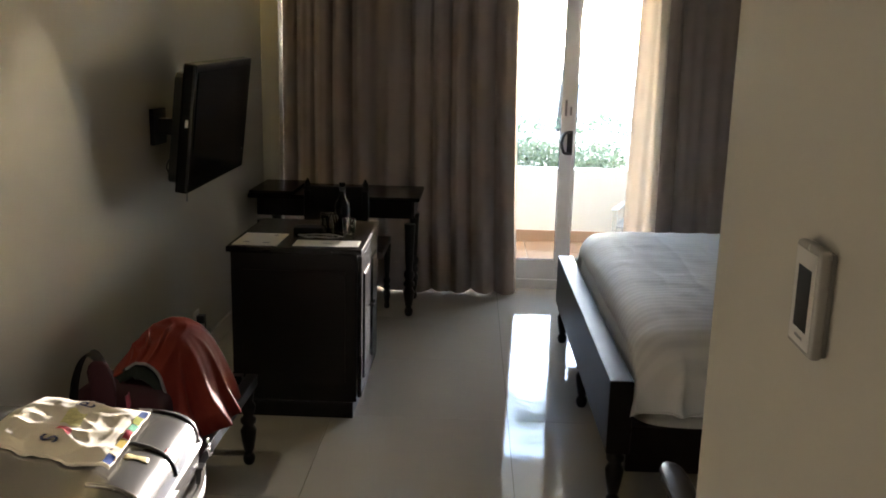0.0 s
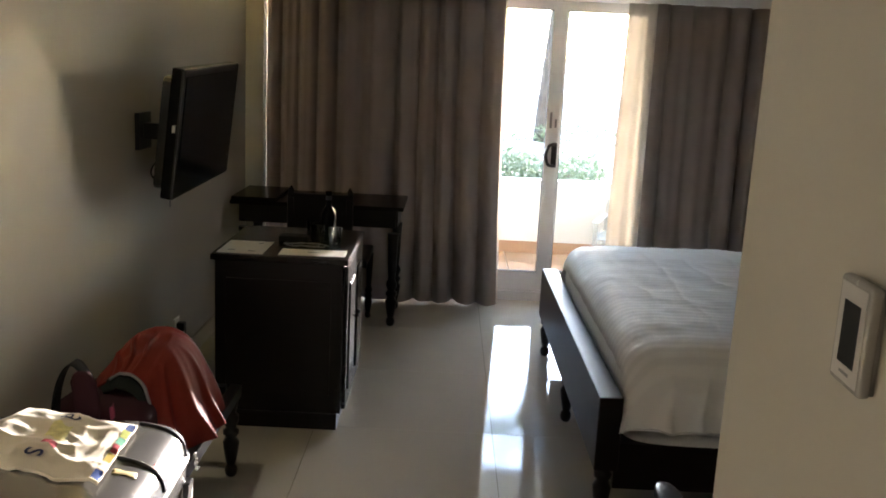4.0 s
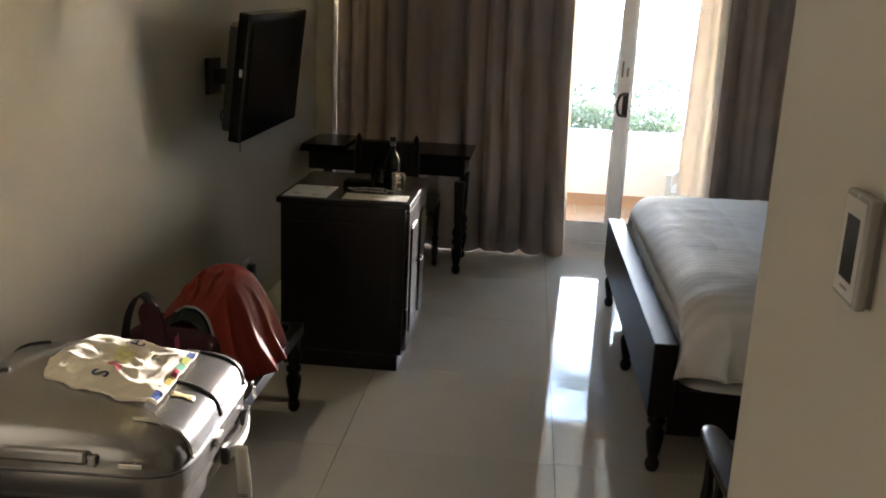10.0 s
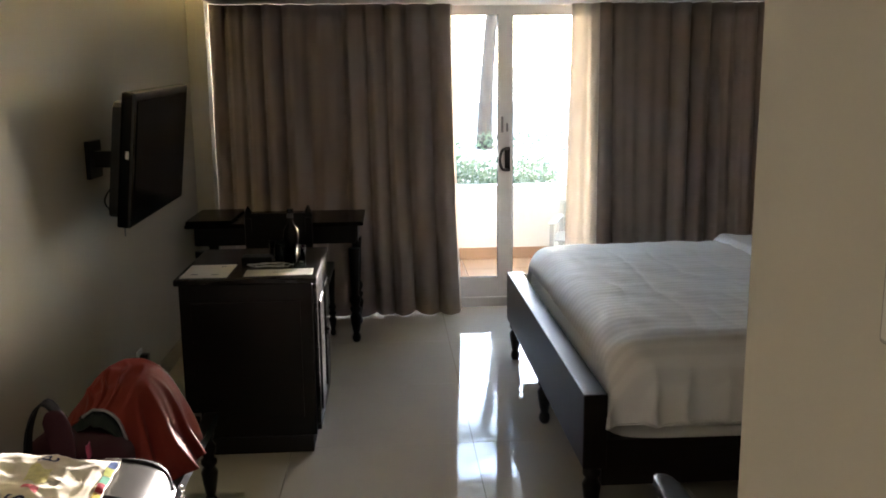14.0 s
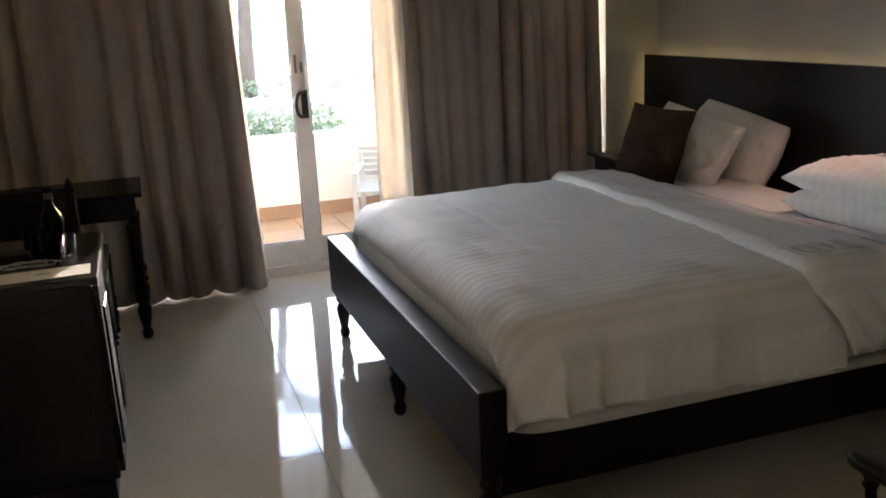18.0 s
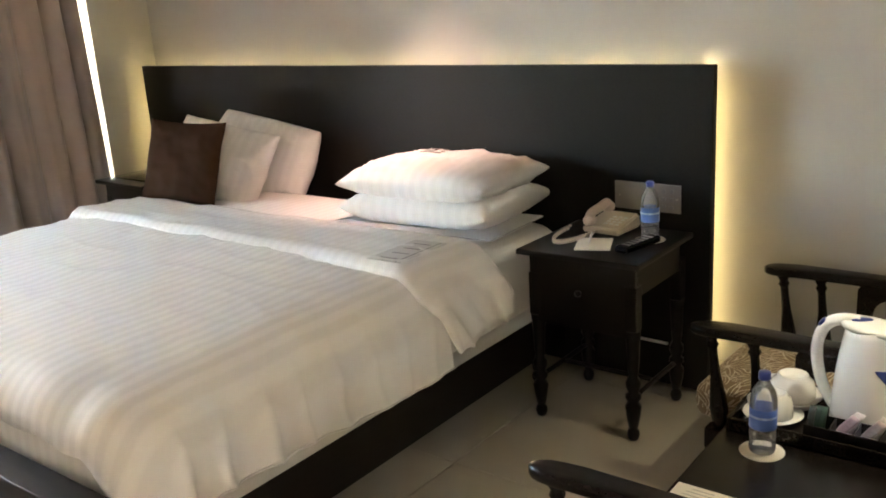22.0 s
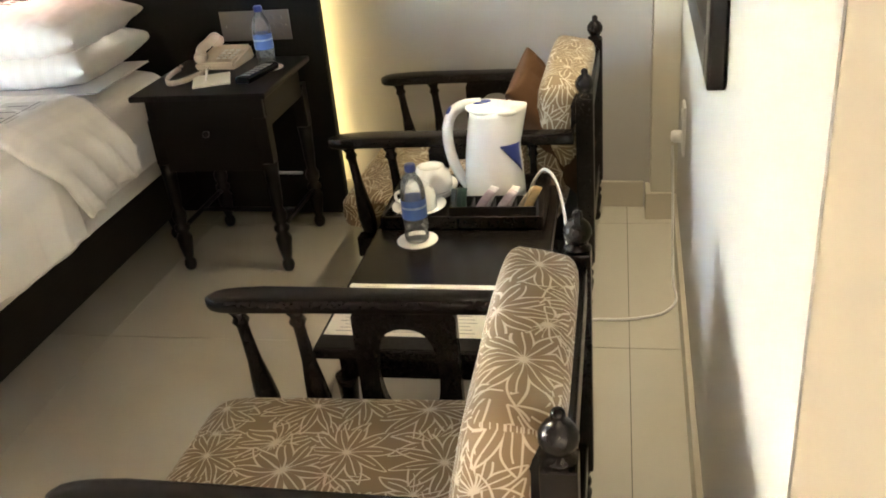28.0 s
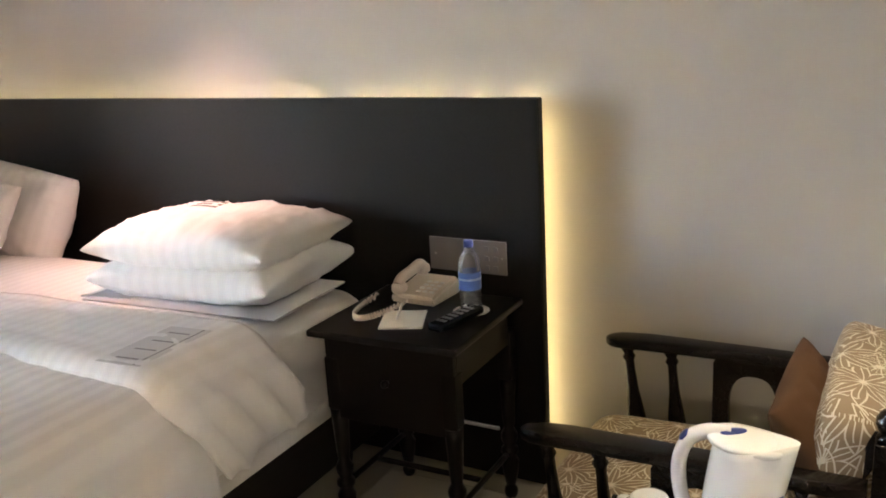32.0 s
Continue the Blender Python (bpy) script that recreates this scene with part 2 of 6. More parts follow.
def leafy(name, a, b, through=0.35):
    n = Nodes(name)
    base = n.ramp(n.add("NewGeometry").outputs["Random Per Island"], ((0.0, a), (1.0, b)))
    n.set(Base_Color=base, Roughness=0.5)
    tr = n.add("BsdfTranslucent")
    n.link(base, tr.inputs["Color"])
    mx = n.add("MixShader", {"Fac": through})
    n.link(n.shader.outputs[0], mx.inputs[1])
    n.link(tr.outputs[0], mx.inputs[2])
    n.link(mx.outputs[0], n.tree.nodes["Material Output"].inputs["Surface"])
    return n.mat


CREAM = painted_wall("cream_paint", (0.545, 0.51, 0.425))
GREY_WALL = painted_wall("warm_grey_paint", (0.45, 0.425, 0.392))
# Wall paint made whiter for the mirror wall, where window light falls.
DAYLIT_WALL = painted_wall("daylit_wall_paint", (0.60, 0.585, 0.548))
CEIL = painted_wall("ceiling_paint", (0.73, 0.70, 0.64))
WOOD = dark_wood("dark_stained_wood", (0.008, 0.0058, 0.0048))
BED_WOOD = dark_wood("bed_frame_wood", rough=0.40)
BED_WOOD.node_tree.nodes["Principled BSDF"].inputs["Specular IOR Level"].default_value = 0.22
WOOD_GLOSS = dark_wood("lacquered_dark_wood", (0.010, 0.0075, 0.0065), 0.26)
HEAD_WOOD = dark_wood("headboard_veneer", (0.011, 0.0095, 0.008), 0.52)
HEAD_WOOD.node_tree.nodes["Principled BSDF"].inputs["Specular IOR Level"].default_value = 0.16
TILE = tile_mat("polished_porcelain", (0.53, 0.49, 0.41), 0.055, 0.0005)
GROUT = plain("grout", (0.15, 0.13, 0.10), 0.9)
SKIRT = tile_mat("skirting_tile", (0.56, 0.51, 0.41), 0.25)
CURTAIN = cloth("taupe_curtain", (0.378, 0.310, 0.268), 500.0, 0.85, 0.10, 0.06)
LINING = cloth("peach_curtain_lining", (0.80, 0.735, 0.65), 500.0, 0.8, 0.10, 0.30)
ALU = plain("white_aluminium", (0.62, 0.62, 0.60), 0.4, 0.0, 0.04)
GASKET = plain("black_rubber", (0.012, 0.012, 0.012), 0.6)
PANE = thin_glass("window_glass")
BLACK = plain("black_plastic", (0.010, 0.010, 0.011), 0.32)
GLOSSBLACK = plain("gloss_black_plastic", (0.006, 0.006, 0.007), 0.2, vary=0.0, worn=0.0, Specular_IOR_Level=0.13)
SCREEN = plain("dark_screen", (0.005, 0.005, 0.006), 0.14, vary=0.0, worn=0.0, Specular_IOR_Level=0.08)
WHITE_PL = plain("white_plastic", (0.76, 0.75, 0.72), 0.3, vary=0.02)
IVORY_PL = plain("ivory_plastic", (0.70, 0.62, 0.52), 0.35, vary=0.03)
BLUE_PL = plain("blue_plastic", (0.022, 0.04, 0.20), 0.3, vary=0.03)
GREY_PL = plain("grey_plastic", (0.20, 0.20, 0.20), 0.4)
CHROME = plain("brushed_steel", (0.62, 0.61, 0.58), 0.25, 1.0, 0.03)
SHEET = satin_stripe("striped_white_cotton", 1, 0.046, 0.95)
DUVET = satin_stripe("striped_duvet_cotton", 1, 0.046, 0.925)
PILLOW = satin_stripe("striped_pillow_cotton", 1, 0.05, 0.96)
MATTRESS = cloth("white_mattress_cover", (0.76, 0.74, 0.70), 500.0)
BROWN_CUSHION = cloth("brown_cushion_cloth", (0.050, 0.026, 0.016), 700.0, 0.9, 0.15, Sheen_Weight=0.0, Specular_IOR_Level=0.12)
TAN_CUSHION = cloth("tan_cushion_cloth", (0.080, 0.042, 0.023), 700.0, 0.95, 0.15, Sheen_Weight=0.0, Specular_IOR_Level=0.08)
LEAF = leaf_fabric("leaf_pattern_upholstery")
PAPER = plain("white_paper", (0.80, 0.77, 0.68), 0.7, vary=0.03)
INK = plain("grey_ink", (0.22, 0.21, 0.20), 0.8)
CERAMIC = plain("white_china", (0.80, 0.80, 0.78), 0.12, vary=0.01)
KETTLE = plain("kettle_plastic", (0.80, 0.79, 0.75), 0.2, vary=0.01)
MIRROR = plain("mirror_silver", (0.86, 0.87, 0.86), 0.01, 1.0, 0.0)
SILVER = plain("silver_suitcase_shell", (0.34, 0.335, 0.325), 0.25, 0.76, 0.012, 3.0, worn=0.02)
RED = cloth("red_nylon", (0.155, 0.021, 0.013), 800.0, 0.62, 0.12, Sheen_Weight=0.0, Specular_IOR_Level=0.12)
CANVAS = cloth("cream_canvas", (0.78, 0.71, 0.56), 420.0, 0.9, 0.06)
BLACKCLOTH = cloth("black_webbing", (0.011, 0.010, 0.010), 700.0, 0.8, Sheen_Weight=0.0, Specular_IOR_Level=0.15)
TERRA = tile_mat("terracotta_tile", (0.42, 0.26, 0.16), 0.4)
RENDER = painted_wall("white_render", (0.82, 0.81, 0.77))
BARK = plain("palm_bark", (0.050, 0.041, 0.036), 0.9, vary=0.4, scale=9.0, bump=0.6)
PALM = leafy("palm_leaf", (0.035, 0.07, 0.02), (0.09, 0.14, 0.04))
HEDGE = leafy("hedge_leaf", (0.085, 0.12, 0.065), (0.13, 0.17, 0.095), 0.35)
GROUND = plain("pale_paving", (0.50, 0.46, 0.39), 0.9, vary=0.15, scale=0.7)
LED = glowing("yellow_led", (1.0, 0.84, 0.36), LED_W)
LED_TOP = glowing("small_yellow_led", (1.0, 0.88, 0.45), TOP_W)
COVE = glowing("cove_led", (1.0, 0.84, 0.40), COVE_W)
BULB = glowing("warm_bulb", (1.0, 0.72, 0.5), 0.12)
CLEAR = thin_glass("clear_glass", (0.97, 0.98, 0.98), 1.4)
WATER = thin_glass("clear_plastic", (0.985, 0.99, 0.99), 1.5, 0.13)


# ---- mesh helpers ----
def box(x0, x1, y0, y1, z0, z1, bevel=0.0, seg=2, bm=None):
    bm = bm or bmesh.new()
    vs = [bm.verts.new((x, y, z)) for z in (z0, z1) for x, y in ((x0, y0), (x1, y0), (x1, y1), (x0, y1))]
    fs = [bm.faces.new([vs[i] for i in q]) for q in ((3, 2, 1, 0), (4, 5, 6, 7), (0, 1, 5, 4), (1, 2, 6, 5), (2, 3, 7, 6), (3, 0, 4, 7))]
    if bevel:
        bmesh.ops.bevel(bm, geom=list({e for f in fs for e in f.edges}), offset=bevel, segments=seg, affect="EDGES", profile=0.6)
    return bm


def prism(poly, z0, z1, bevel=0.0, bm=None):
    """An upright prism over a plan outline, counter-clockwise."""
    bm = bm or bmesh.new()
    lo = [bm.verts.new((x, y, z0)) for x, y in poly]
    hi = [bm.verts.new((x, y, z1)) for x, y in poly]
    n = len(poly)
    fs = [bm.faces.new(lo[::-1]), bm.faces.new(hi)]
    fs += [bm.faces.new((lo[i], lo[(i + 1) % n], hi[(i + 1) % n], hi[i])) for i in range(n)]
    if bevel:
        bmesh.ops.bevel(bm, geom=list({e for f in fs for e in f.edges}), offset=bevel, segments=2, affect="EDGES")
    return bm


def lathe(profile, seg=16, m=None, bm=None):
    """A turned body from (radius, height) pairs."""
    bm = bm or bmesh.new()
    m = m or Matrix()
    rings = []
    for r, z in profile:
        rings.append([bm.verts.new(m @ Vector((r * math.cos(2 * math.pi * i / seg), r * math.sin(2 * math.pi * i / seg), z))) for i in range(seg)])
    for a, b in zip(rings, rings[1:]):
        for i in range(seg):
            bm.faces.new((a[i], a[(i + 1) % seg], b[(i + 1) % seg], b[i])).smooth = True
    bm.faces.new(rings[0][::-1])
    bm.faces.new(rings[-1])
    return bm


def tube(points, r, seg=8, bm=None, steps=6):
    """A round cord along a smooth line through the points."""
    bm = bm or bmesh.new()
    p = [Vector(q) for q in points]
    line = []
    for i in range(len(p) - 1):
        a, b, c, d = p[max(i - 1, 0)], p[i], p[i + 1], p[min(i + 2, len(p) - 1)]
        for k in range(steps):
            t = k / steps
            line.append(0.5 * (2 * b + (c - a) * t + (2 * a - 5 * b + 4 * c - d) * t * t + (3 * b - a - 3 * c + d) * t ** 3))
    line.append(p[-1])
    rings, side = [], None
    for i, q in enumerate(line):
        d = (line[min(i + 1, len(line) - 1)] - line[max(i - 1, 0)]).normalized()
        if side is None:
            side = d.orthogonal().normalized()
        side = (side - d * side.dot(d)).normalized()
        up = d.cross(side)
        rings.append([bm.verts.new(q + r * (side * math.cos(2 * math.pi * k / seg) + up * math.sin(2 * math.pi * k / seg))) for k in range(seg)])
    for a, b in zip(rings, rings[1:]):
        for k in range(seg):
            bm.faces.new((a[k], a[(k + 1) % seg], b[(k + 1) % seg], b[k])).smooth = True
    bm.faces.new(rings[0][::-1])
    bm.faces.new(rings[-1])
    return bm


def sheet(fn, nu, nv, thick=0.0, bm=None, closed=False):
    """A cloth-like surface fn(u, v) over the unit square, with thickness along its normal."""
    bm = bm or bmesh.new()
    g = [[Vector(fn(i / nu, j / nv)) for j in range(nv + 1)] for i in range(nu + 1)]
    top = [[bm.verts.new(p) for p in row] for row in g]
    for i in range(nu):
        for j in range(nv):
            bm.faces.new((top[i][j], top[i + 1][j], top[i + 1][j + 1], top[i][j + 1])).smooth = True
    if thick:
        low = []
        for i in range(nu + 1):
            row = []
            for j in range(nv + 1):
                du = g[min(i + 1, nu)][j] - g[max(i - 1, 0)][j]
                dv = g[i][min(j + 1, nv)] - g[i][max(j - 1, 0)]
                row.append(bm.verts.new(g[i][j] - du.cross(dv).normalized() * thick))
            low.append(row)
        for i in range(nu):
            for j in range(nv):
                bm.faces.new((low[i][j], low[i][j + 1], low[i + 1][j + 1], low[i + 1][j])).smooth = True
        for i in range(nu):
            bm.faces.new((top[i][0], low[i][0], low[i + 1][0], top[i + 1][0]))
            bm.faces.new((top[i][nv], top[i + 1][nv], low[i + 1][nv], low[i][nv]))
        for j in range(nv):
            bm.faces.new((top[0][j], top[0][j + 1], low[0][j + 1], low[0][j]))
            bm.faces.new((top[nu][j], low[nu][j], low[nu][j + 1], top[nu][j + 1]))
    return bm


def rounded(w, d, h, pow_xy=4.0, pow_z=2.4, seg=32, rings=12, wrinkle=0.0, seed=0.0, pinch=0.0):
    """A soft or hard cushion-like body about the origin: a squared-off ball."""
    bm = bmesh.new()

    def se(c, p):
        return math.copysign(abs(c) ** (2 / p), c)

    rows = []
    for j in range(1, rings):
        f = -math.pi / 2 + math.pi * j / rings
        cz, sz = se(math.cos(f), pow_z), se(math.sin(f), pow_z)
        row = []
        for i in range(seg):
            a = 2 * math.pi * i / seg
            x, y = se(math.cos(a), pow_xy), se(math.sin(a), pow_xy)
            k = abs(x * y)
            z = sz * (1 - pinch * k * 0.8)
            q = Vector((x * cz * w / 2 * (1 + pinch * 0.12 * k), y * cz * d / 2 * (1 + pinch * 0.12 * k), z * h / 2))
            if wrinkle:
                q += wrinkle * Vector((noise.noise(q * 7 + Vector((seed, 3, 1))), noise.noise(q * 7 + Vector((7, seed, 2))), noise.noise(q * 9 + Vector((1, 5, seed)))))
            row.append(bm.verts.new(q))
        rows.append(row)
    for a, b in zip(rows, rows[1:]):
        for i in range(seg):
            bm.faces.new((a[i], a[(i + 1) % seg], b[(i + 1) % seg], b[i])).smooth = True
    for row, z, flip in ((rows[0], -h / 2, True), (rows[-1], h / 2, False)):
        c = bm.verts.new((0, 0, z))
        for i in range(seg):
            q = (row[i], row[(i + 1) % seg], c)
            bm.faces.new(q[::-1] if flip else q).smooth = True
    return bm


def turn(bm, m):
    bmesh.ops.transform(bm, matrix=m, verts=bm.verts)
    return bm


def link(name, bm, mat):
    bmesh.ops.recalc_face_normals(bm, faces=bm.faces)
    me = bpy.data.meshes.new(name)
    bm.to_mesh(me)
    bm.free()
    me.materials.append(mat)
    return new(name, me)


def part(name, bm, mat, parent, label=""):
    ob = link(name, bm, mat)
    ob.parent = parent
    return tagged(ob, label)


def thing(name, label, category, m=None, group="", kind=""):
    ob = new(name)
    ob.empty_display_size = 0.1
    if m is not None:
        ob.matrix_basis = m
    return tagged(ob, label, category, group, kind)


def setting(name, bm, mat, label, category):
    return tagged(link(name, bm, mat), label, category, kind="structure")


def solo(name, bm, mat, label, category, m=None, group=""):
    ob = link(name, bm, mat)
    if m is not None:
        ob.matrix_basis = m
    return tagged(ob, label, category, group)


# ---- the room ----
LEFT, FAR, BACK, CEIL_Z, TOP = -1.02, 6.40, -3.60, 2.09, 2.45
CORNER = (0.771, 1.487)
NICHE = (3.064, 1.440)


def passage_x(y):
    """The face of the passage wall, askew like the bed wall."""
    return CORNER[0] + (y - CORNER[1]) * 0.05


def right_x(y):
    """The inner face of the bed wall, which runs a little askew."""
    return 3.165 + (y - 1.5) * 0.0475


floor = setting("floor", box(LEFT - 0.1, 3.6, BACK - 0.1, FAR + 0.02, -0.12, -0.006), GROUT, "polished cream porcelain tile floor with thin joints", "floor")
wall_left = setting("wall_left", box(LEFT - 0.15, LEFT, BACK - 0.15, FAR + 0.15, -0.1, TOP), CREAM, "cream painted plaster wall", "wall")
# Unseen closing wall; dark wood keeps the suitcase's reflections and passage bounce low.
wall_back = setting("wall_back", box(LEFT, passage_x(BACK), BACK - 0.15, BACK, -0.1, TOP), WOOD, "unseen end wall of the passage, darkened to dim reflections", "wall")
wall_corridor = setting("wall_corridor", prism([(passage_x(BACK - 0.15), BACK - 0.15), (CORNER[0] + 0.14, BACK - 0.15), (CORNER[0] + 0.14, 1.346), (CORNER[0], CORNER[1] - 0.0005)], -0.1, TOP, 0.002),
                        CREAM, "cream painted wall of the entrance passage", "wall")
wall_mirror = setting("wall_mirror", prism([(CORNER[0] + 0.001, CORNER[1]), (CORNER[0] + 0.1405, 1.347), (3.4, 1.24), (3.4, 1.433), NICHE], -0.1, TOP, 0.002), DAYLIT_WALL, "painted wall with the mirror, colour lightened for window light", "wall")
wall_bed = setting("wall_bed", prism([(right_x(1.42), 1.42), (3.7, 1.42), (3.7, FAR - 0.2), (right_x(FAR - 0.2), FAR - 0.2)], -0.1, TOP), GREY_WALL, "warm grey painted wall behind the bed", "wall")
setting("pilaster", prism([(3.060, 1.4405), (right_x(1.53) + 0.02, 1.439), (right_x(1.53) + 0.02, 1.53), (3.060, 1.53)], 0.0, CEIL_Z, 0.003), CREAM, "narrow cream corner pilaster", "pilaster")
wall_window = thing("wall_window", "cream window wall with a wide opening", "wall", kind="structure")
part("left_jamb", box(LEFT, -0.905, FAR - 0.24, FAR + 0.18, -0.1, TOP), CREAM, wall_window)
part("right_jamb", box(3.0, 3.7, FAR - 0.20, FAR + 0.18, -0.1, TOP), CREAM, wall_window)
part("lintel", box(-0.86, 3.05, FAR, FAR + 0.18, 2.14, TOP), CREAM, wall_window)
ceiling = setting("ceiling", box(-0.86, 3.55, BACK, FAR, CEIL_Z, CEIL_Z + 0.09, 0.003), CEIL, "dropped plaster ceiling with a cove along one wall", "ceiling")
slab = setting("ceiling_slab", box(LEFT - 0.15, 3.7, BACK - 0.15, FAR + 0.18, TOP, TOP + 0.15), CEIL, "plain plaster slab above the dropped ceiling", "ceiling")
cove = solo("cove_light_strip", box(-0.80, -0.775, 2.10, FAR - 0.08, CEIL_Z + 0.0905, CEIL_Z + 0.105), COVE, "yellow light strip hidden in the ceiling cove", "light strip")

# skirting of tile
skirting = thing("baseboard", "cream tile skirting along the walls", "skirting", kind="structure")
mw = math.atan2(NICHE[1] - CORNER[1], NICHE[0] - CORNER[0])
part("skirting_run", turn(box(0.0, 2.275, 0.0005, 0.014, 0.0, 0.10, 0.002), Matrix.Translation((CORNER[0], CORNER[1], 0)) @ Matrix.Rotation(mw, 4, "Z")), SKIRT, skirting)
part("skirting_run", prism([(3.045, 1.455), (3.0595, 1.455), (3.0595, 1.531), (right_x(1.55) - 0.014, 1.531), (right_x(1.55) - 0.014, 1.546), (3.045, 1.546)], 0.0, 0.10, 0.002), SKIRT, skirting)
part("skirting_run", prism([(right_x(1.552) - 0.014, 1.552), (right_x(1.552) - 0.0005, 1.552), (right_x(6.19) - 0.0005, 6.19), (right_x(6.19) - 0.014, 6.19)], 0.0, 0.10, 0.002), SKIRT, skirting)
part("skirting_run", box(LEFT + 0.0005, LEFT + 0.014, BACK, FAR - 0.24, 0.0, 0.10, 0.002), SKIRT, skirting)
part("skirting_run", prism([(passage_x(BACK) - 0.014, BACK), (passage_x(BACK) - 0.0005, BACK), (CORNER[0] - 0.0005, CORNER[1] + 0.014), (CORNER[0] - 0.014, CORNER[1] + 0.014)], 0.0, 0.10, 0.002), SKIRT, skirting)

# ---- sliding balcony door ----
door = thing("sliding_door", "white aluminium sliding glass balcony door", "door", kind="structure")
part("sill", box(-0.86, 3.05, FAR + 0.002, FAR + 0.14, -0.02, 0.065, 0.004), ALU, door)
part("head_rail", box(-0.86, 3.05, FAR + 0.002, FAR + 0.14, 2.10, 2.14, 0.003), ALU, door)
for x0, x1, y0 in ((-0.86, 0.10, 0.07), (0.02, 1.095, 0.022), (1.045, 2.08, 0.07), (2.02, 3.05, 0.022)):
    y0 += FAR
    y1 = y0 + 0.04
    leaf = part("door_leaf", box(x0, x0 + 0.075, y0, y1, 0.066, 2.099, 0.004), ALU, door)
    part("stile", box(x1 - 0.085, x1, y0, y1, 0.066, 2.099, 0.004), ALU, leaf)
    part("bottom_rail", box(x0 + 0.075, x1 - 0.085, y0 + 0.002, y1 - 0.002, 0.066, 0.205, 0.003), ALU, leaf)
    part("top_rail", box(x0 + 0.075, x1 - 0.085, y0 + 0.002, y1 - 0.002, 2.03, 2.099, 0.003), ALU, leaf)
    gk = bmesh.new()
    for a in ((x0 + 0.075, x0 + 0.079, 0.205, 2.03), (x1 - 0.089, x1 - 0.085, 0.205, 2.03), (x0 + 0.079, x1 - 0.089, 0.205, 0.210), (x0 + 0.079, x1 - 0.089, 2.025, 2.03)):
        box(a[0], a[1], y0 + 0.008, y1 - 0.008, a[2], a[3], bm=gk)
    part("gasket", gk, GASKET, leaf)
    pane = part("pane", box(x0 + 0.079, x1 - 0.089, y0 + 0.017, y0 + 0.022, 0.210, 2.025), PANE, leaf)
    pane.visible_shadow = False
handle = part("handle", tube([(1.088, FAR + 0.016, 0.975), (1.035, FAR - 0.02, 0.985), (1.015, FAR - 0.03, 1.05), (1.035, FAR - 0.02, 1.115), (1.088, FAR + 0.016, 1.125)], 0.011), BLACK, door, "black plastic pull handle")
part("handle_plate", box(1.055, 1.094, FAR + 0.006, FAR + 0.0215, 0.965, 1.135, 0.004), BLACK, door)
part("latch", box(1.030, 1.046, FAR + 0.014, FAR + 0.0215, 1.235, 1.345, 0.003), GREY_PL, door)
part("latch", box(1.066, 1.080, FAR + 0.014, FAR + 0.0215, 1.24, 1.30, 0.003), GREY_PL, door)


def curtain(name, x0, x1, folds, seed, label, edge, dense=1.0):
    """A heavy pleated curtain hung from the ceiling track."""
    rnd = random.Random(seed)
    ph = [rnd.uniform(0, 6.28) for _ in range(4)]

    def fn(u, v):
        z = 0.012 + 2.075 * v
        w = 2 * math.pi * folds * (u ** dense + 0.030 * math.sin(5 * u + ph[0]) + 0.016 * math.sin(13 * u + ph[1]))
        amp = 0.55 + 0.75 * noise.noise(Vector((u * folds * 0.55, v * 0.8, seed))) + 0.25 * math.sin(2.3 * w / folds + ph[2])
        deep = 0.044 * max(0.08, amp + 0.30) * (0.85 + 0.35 * (1 - v))
        y = FAR - 0.165 + deep * math.sin(w + 0.5 * noise.noise(Vector((u * 4, v * 1.6, 3 + seed)))) + 0.008 * math.sin(2 * w + ph[3]) + 0.003 * math.sin(3.3 * w + ph[0]) - 0.035 * (1 - v) ** 2
        x = x0 + (x1 - x0) * u + 0.010 * math.cos(w) + edge(u, v)
        y += 0.014 * noise.noise(Vector((u * 7, v * 2.0, seed))) + 0.004 * noise.noise(Vector((u * 30, v * 5, seed)))
        return x, y, z + 0.008 * math.sin(w * 0.5 + ph[1]) * (1 - v) ** 6

    ob = thing(name, label, "curtain", group="window curtains")
    part("drape", sheet(fn, int(folds * 16), 24, 0.004), CURTAIN, ob)
    return ob, fn


left_curtain, _ = curtain("curtain", -0.892, 0.66, 11, 3, "heavy taupe curtain drawn across the window behind the desk", lambda u, v: 0.05 * (1 - v) ** 1.5 * u - 0.012 * (1 - v) * (1 - u), 0.82)
right_curtain, _ = curtain("curtain", 1.665, 2.953, 9, 8, "heavy taupe curtain drawn open beside the bed", lambda u, v: 0.03 * (1 - v) * u - 0.045 * v * (1 - u) ** 3)


def lining(u, v):
    z = 0.015 + 2.07 * v
    w = 2 * math.pi * 2.2 * u
    return 1.475 - 0.03 * (1 - v) * (1 - u) + 0.22 * u, FAR - 0.175 + 0.016 * math.sin(w) + 0.006 * noise.noise(Vector((u * 4, v * 3, 2))), z


part("lining", sheet(lining, 30, 24, 0.002), LINING, right_curtain, "pale translucent curtain lining lit from outside")
part("lining", sheet(lambda u, v: (0.655 + 0.03 * u + 0.05 * (1 - v) ** 1.5, FAR - 0.145 + 0.008 * math.sin(6 * u), 0.015 + 2.07 * v), 8, 20, 0.002), LINING, left_curtain, "pale curtain lining")

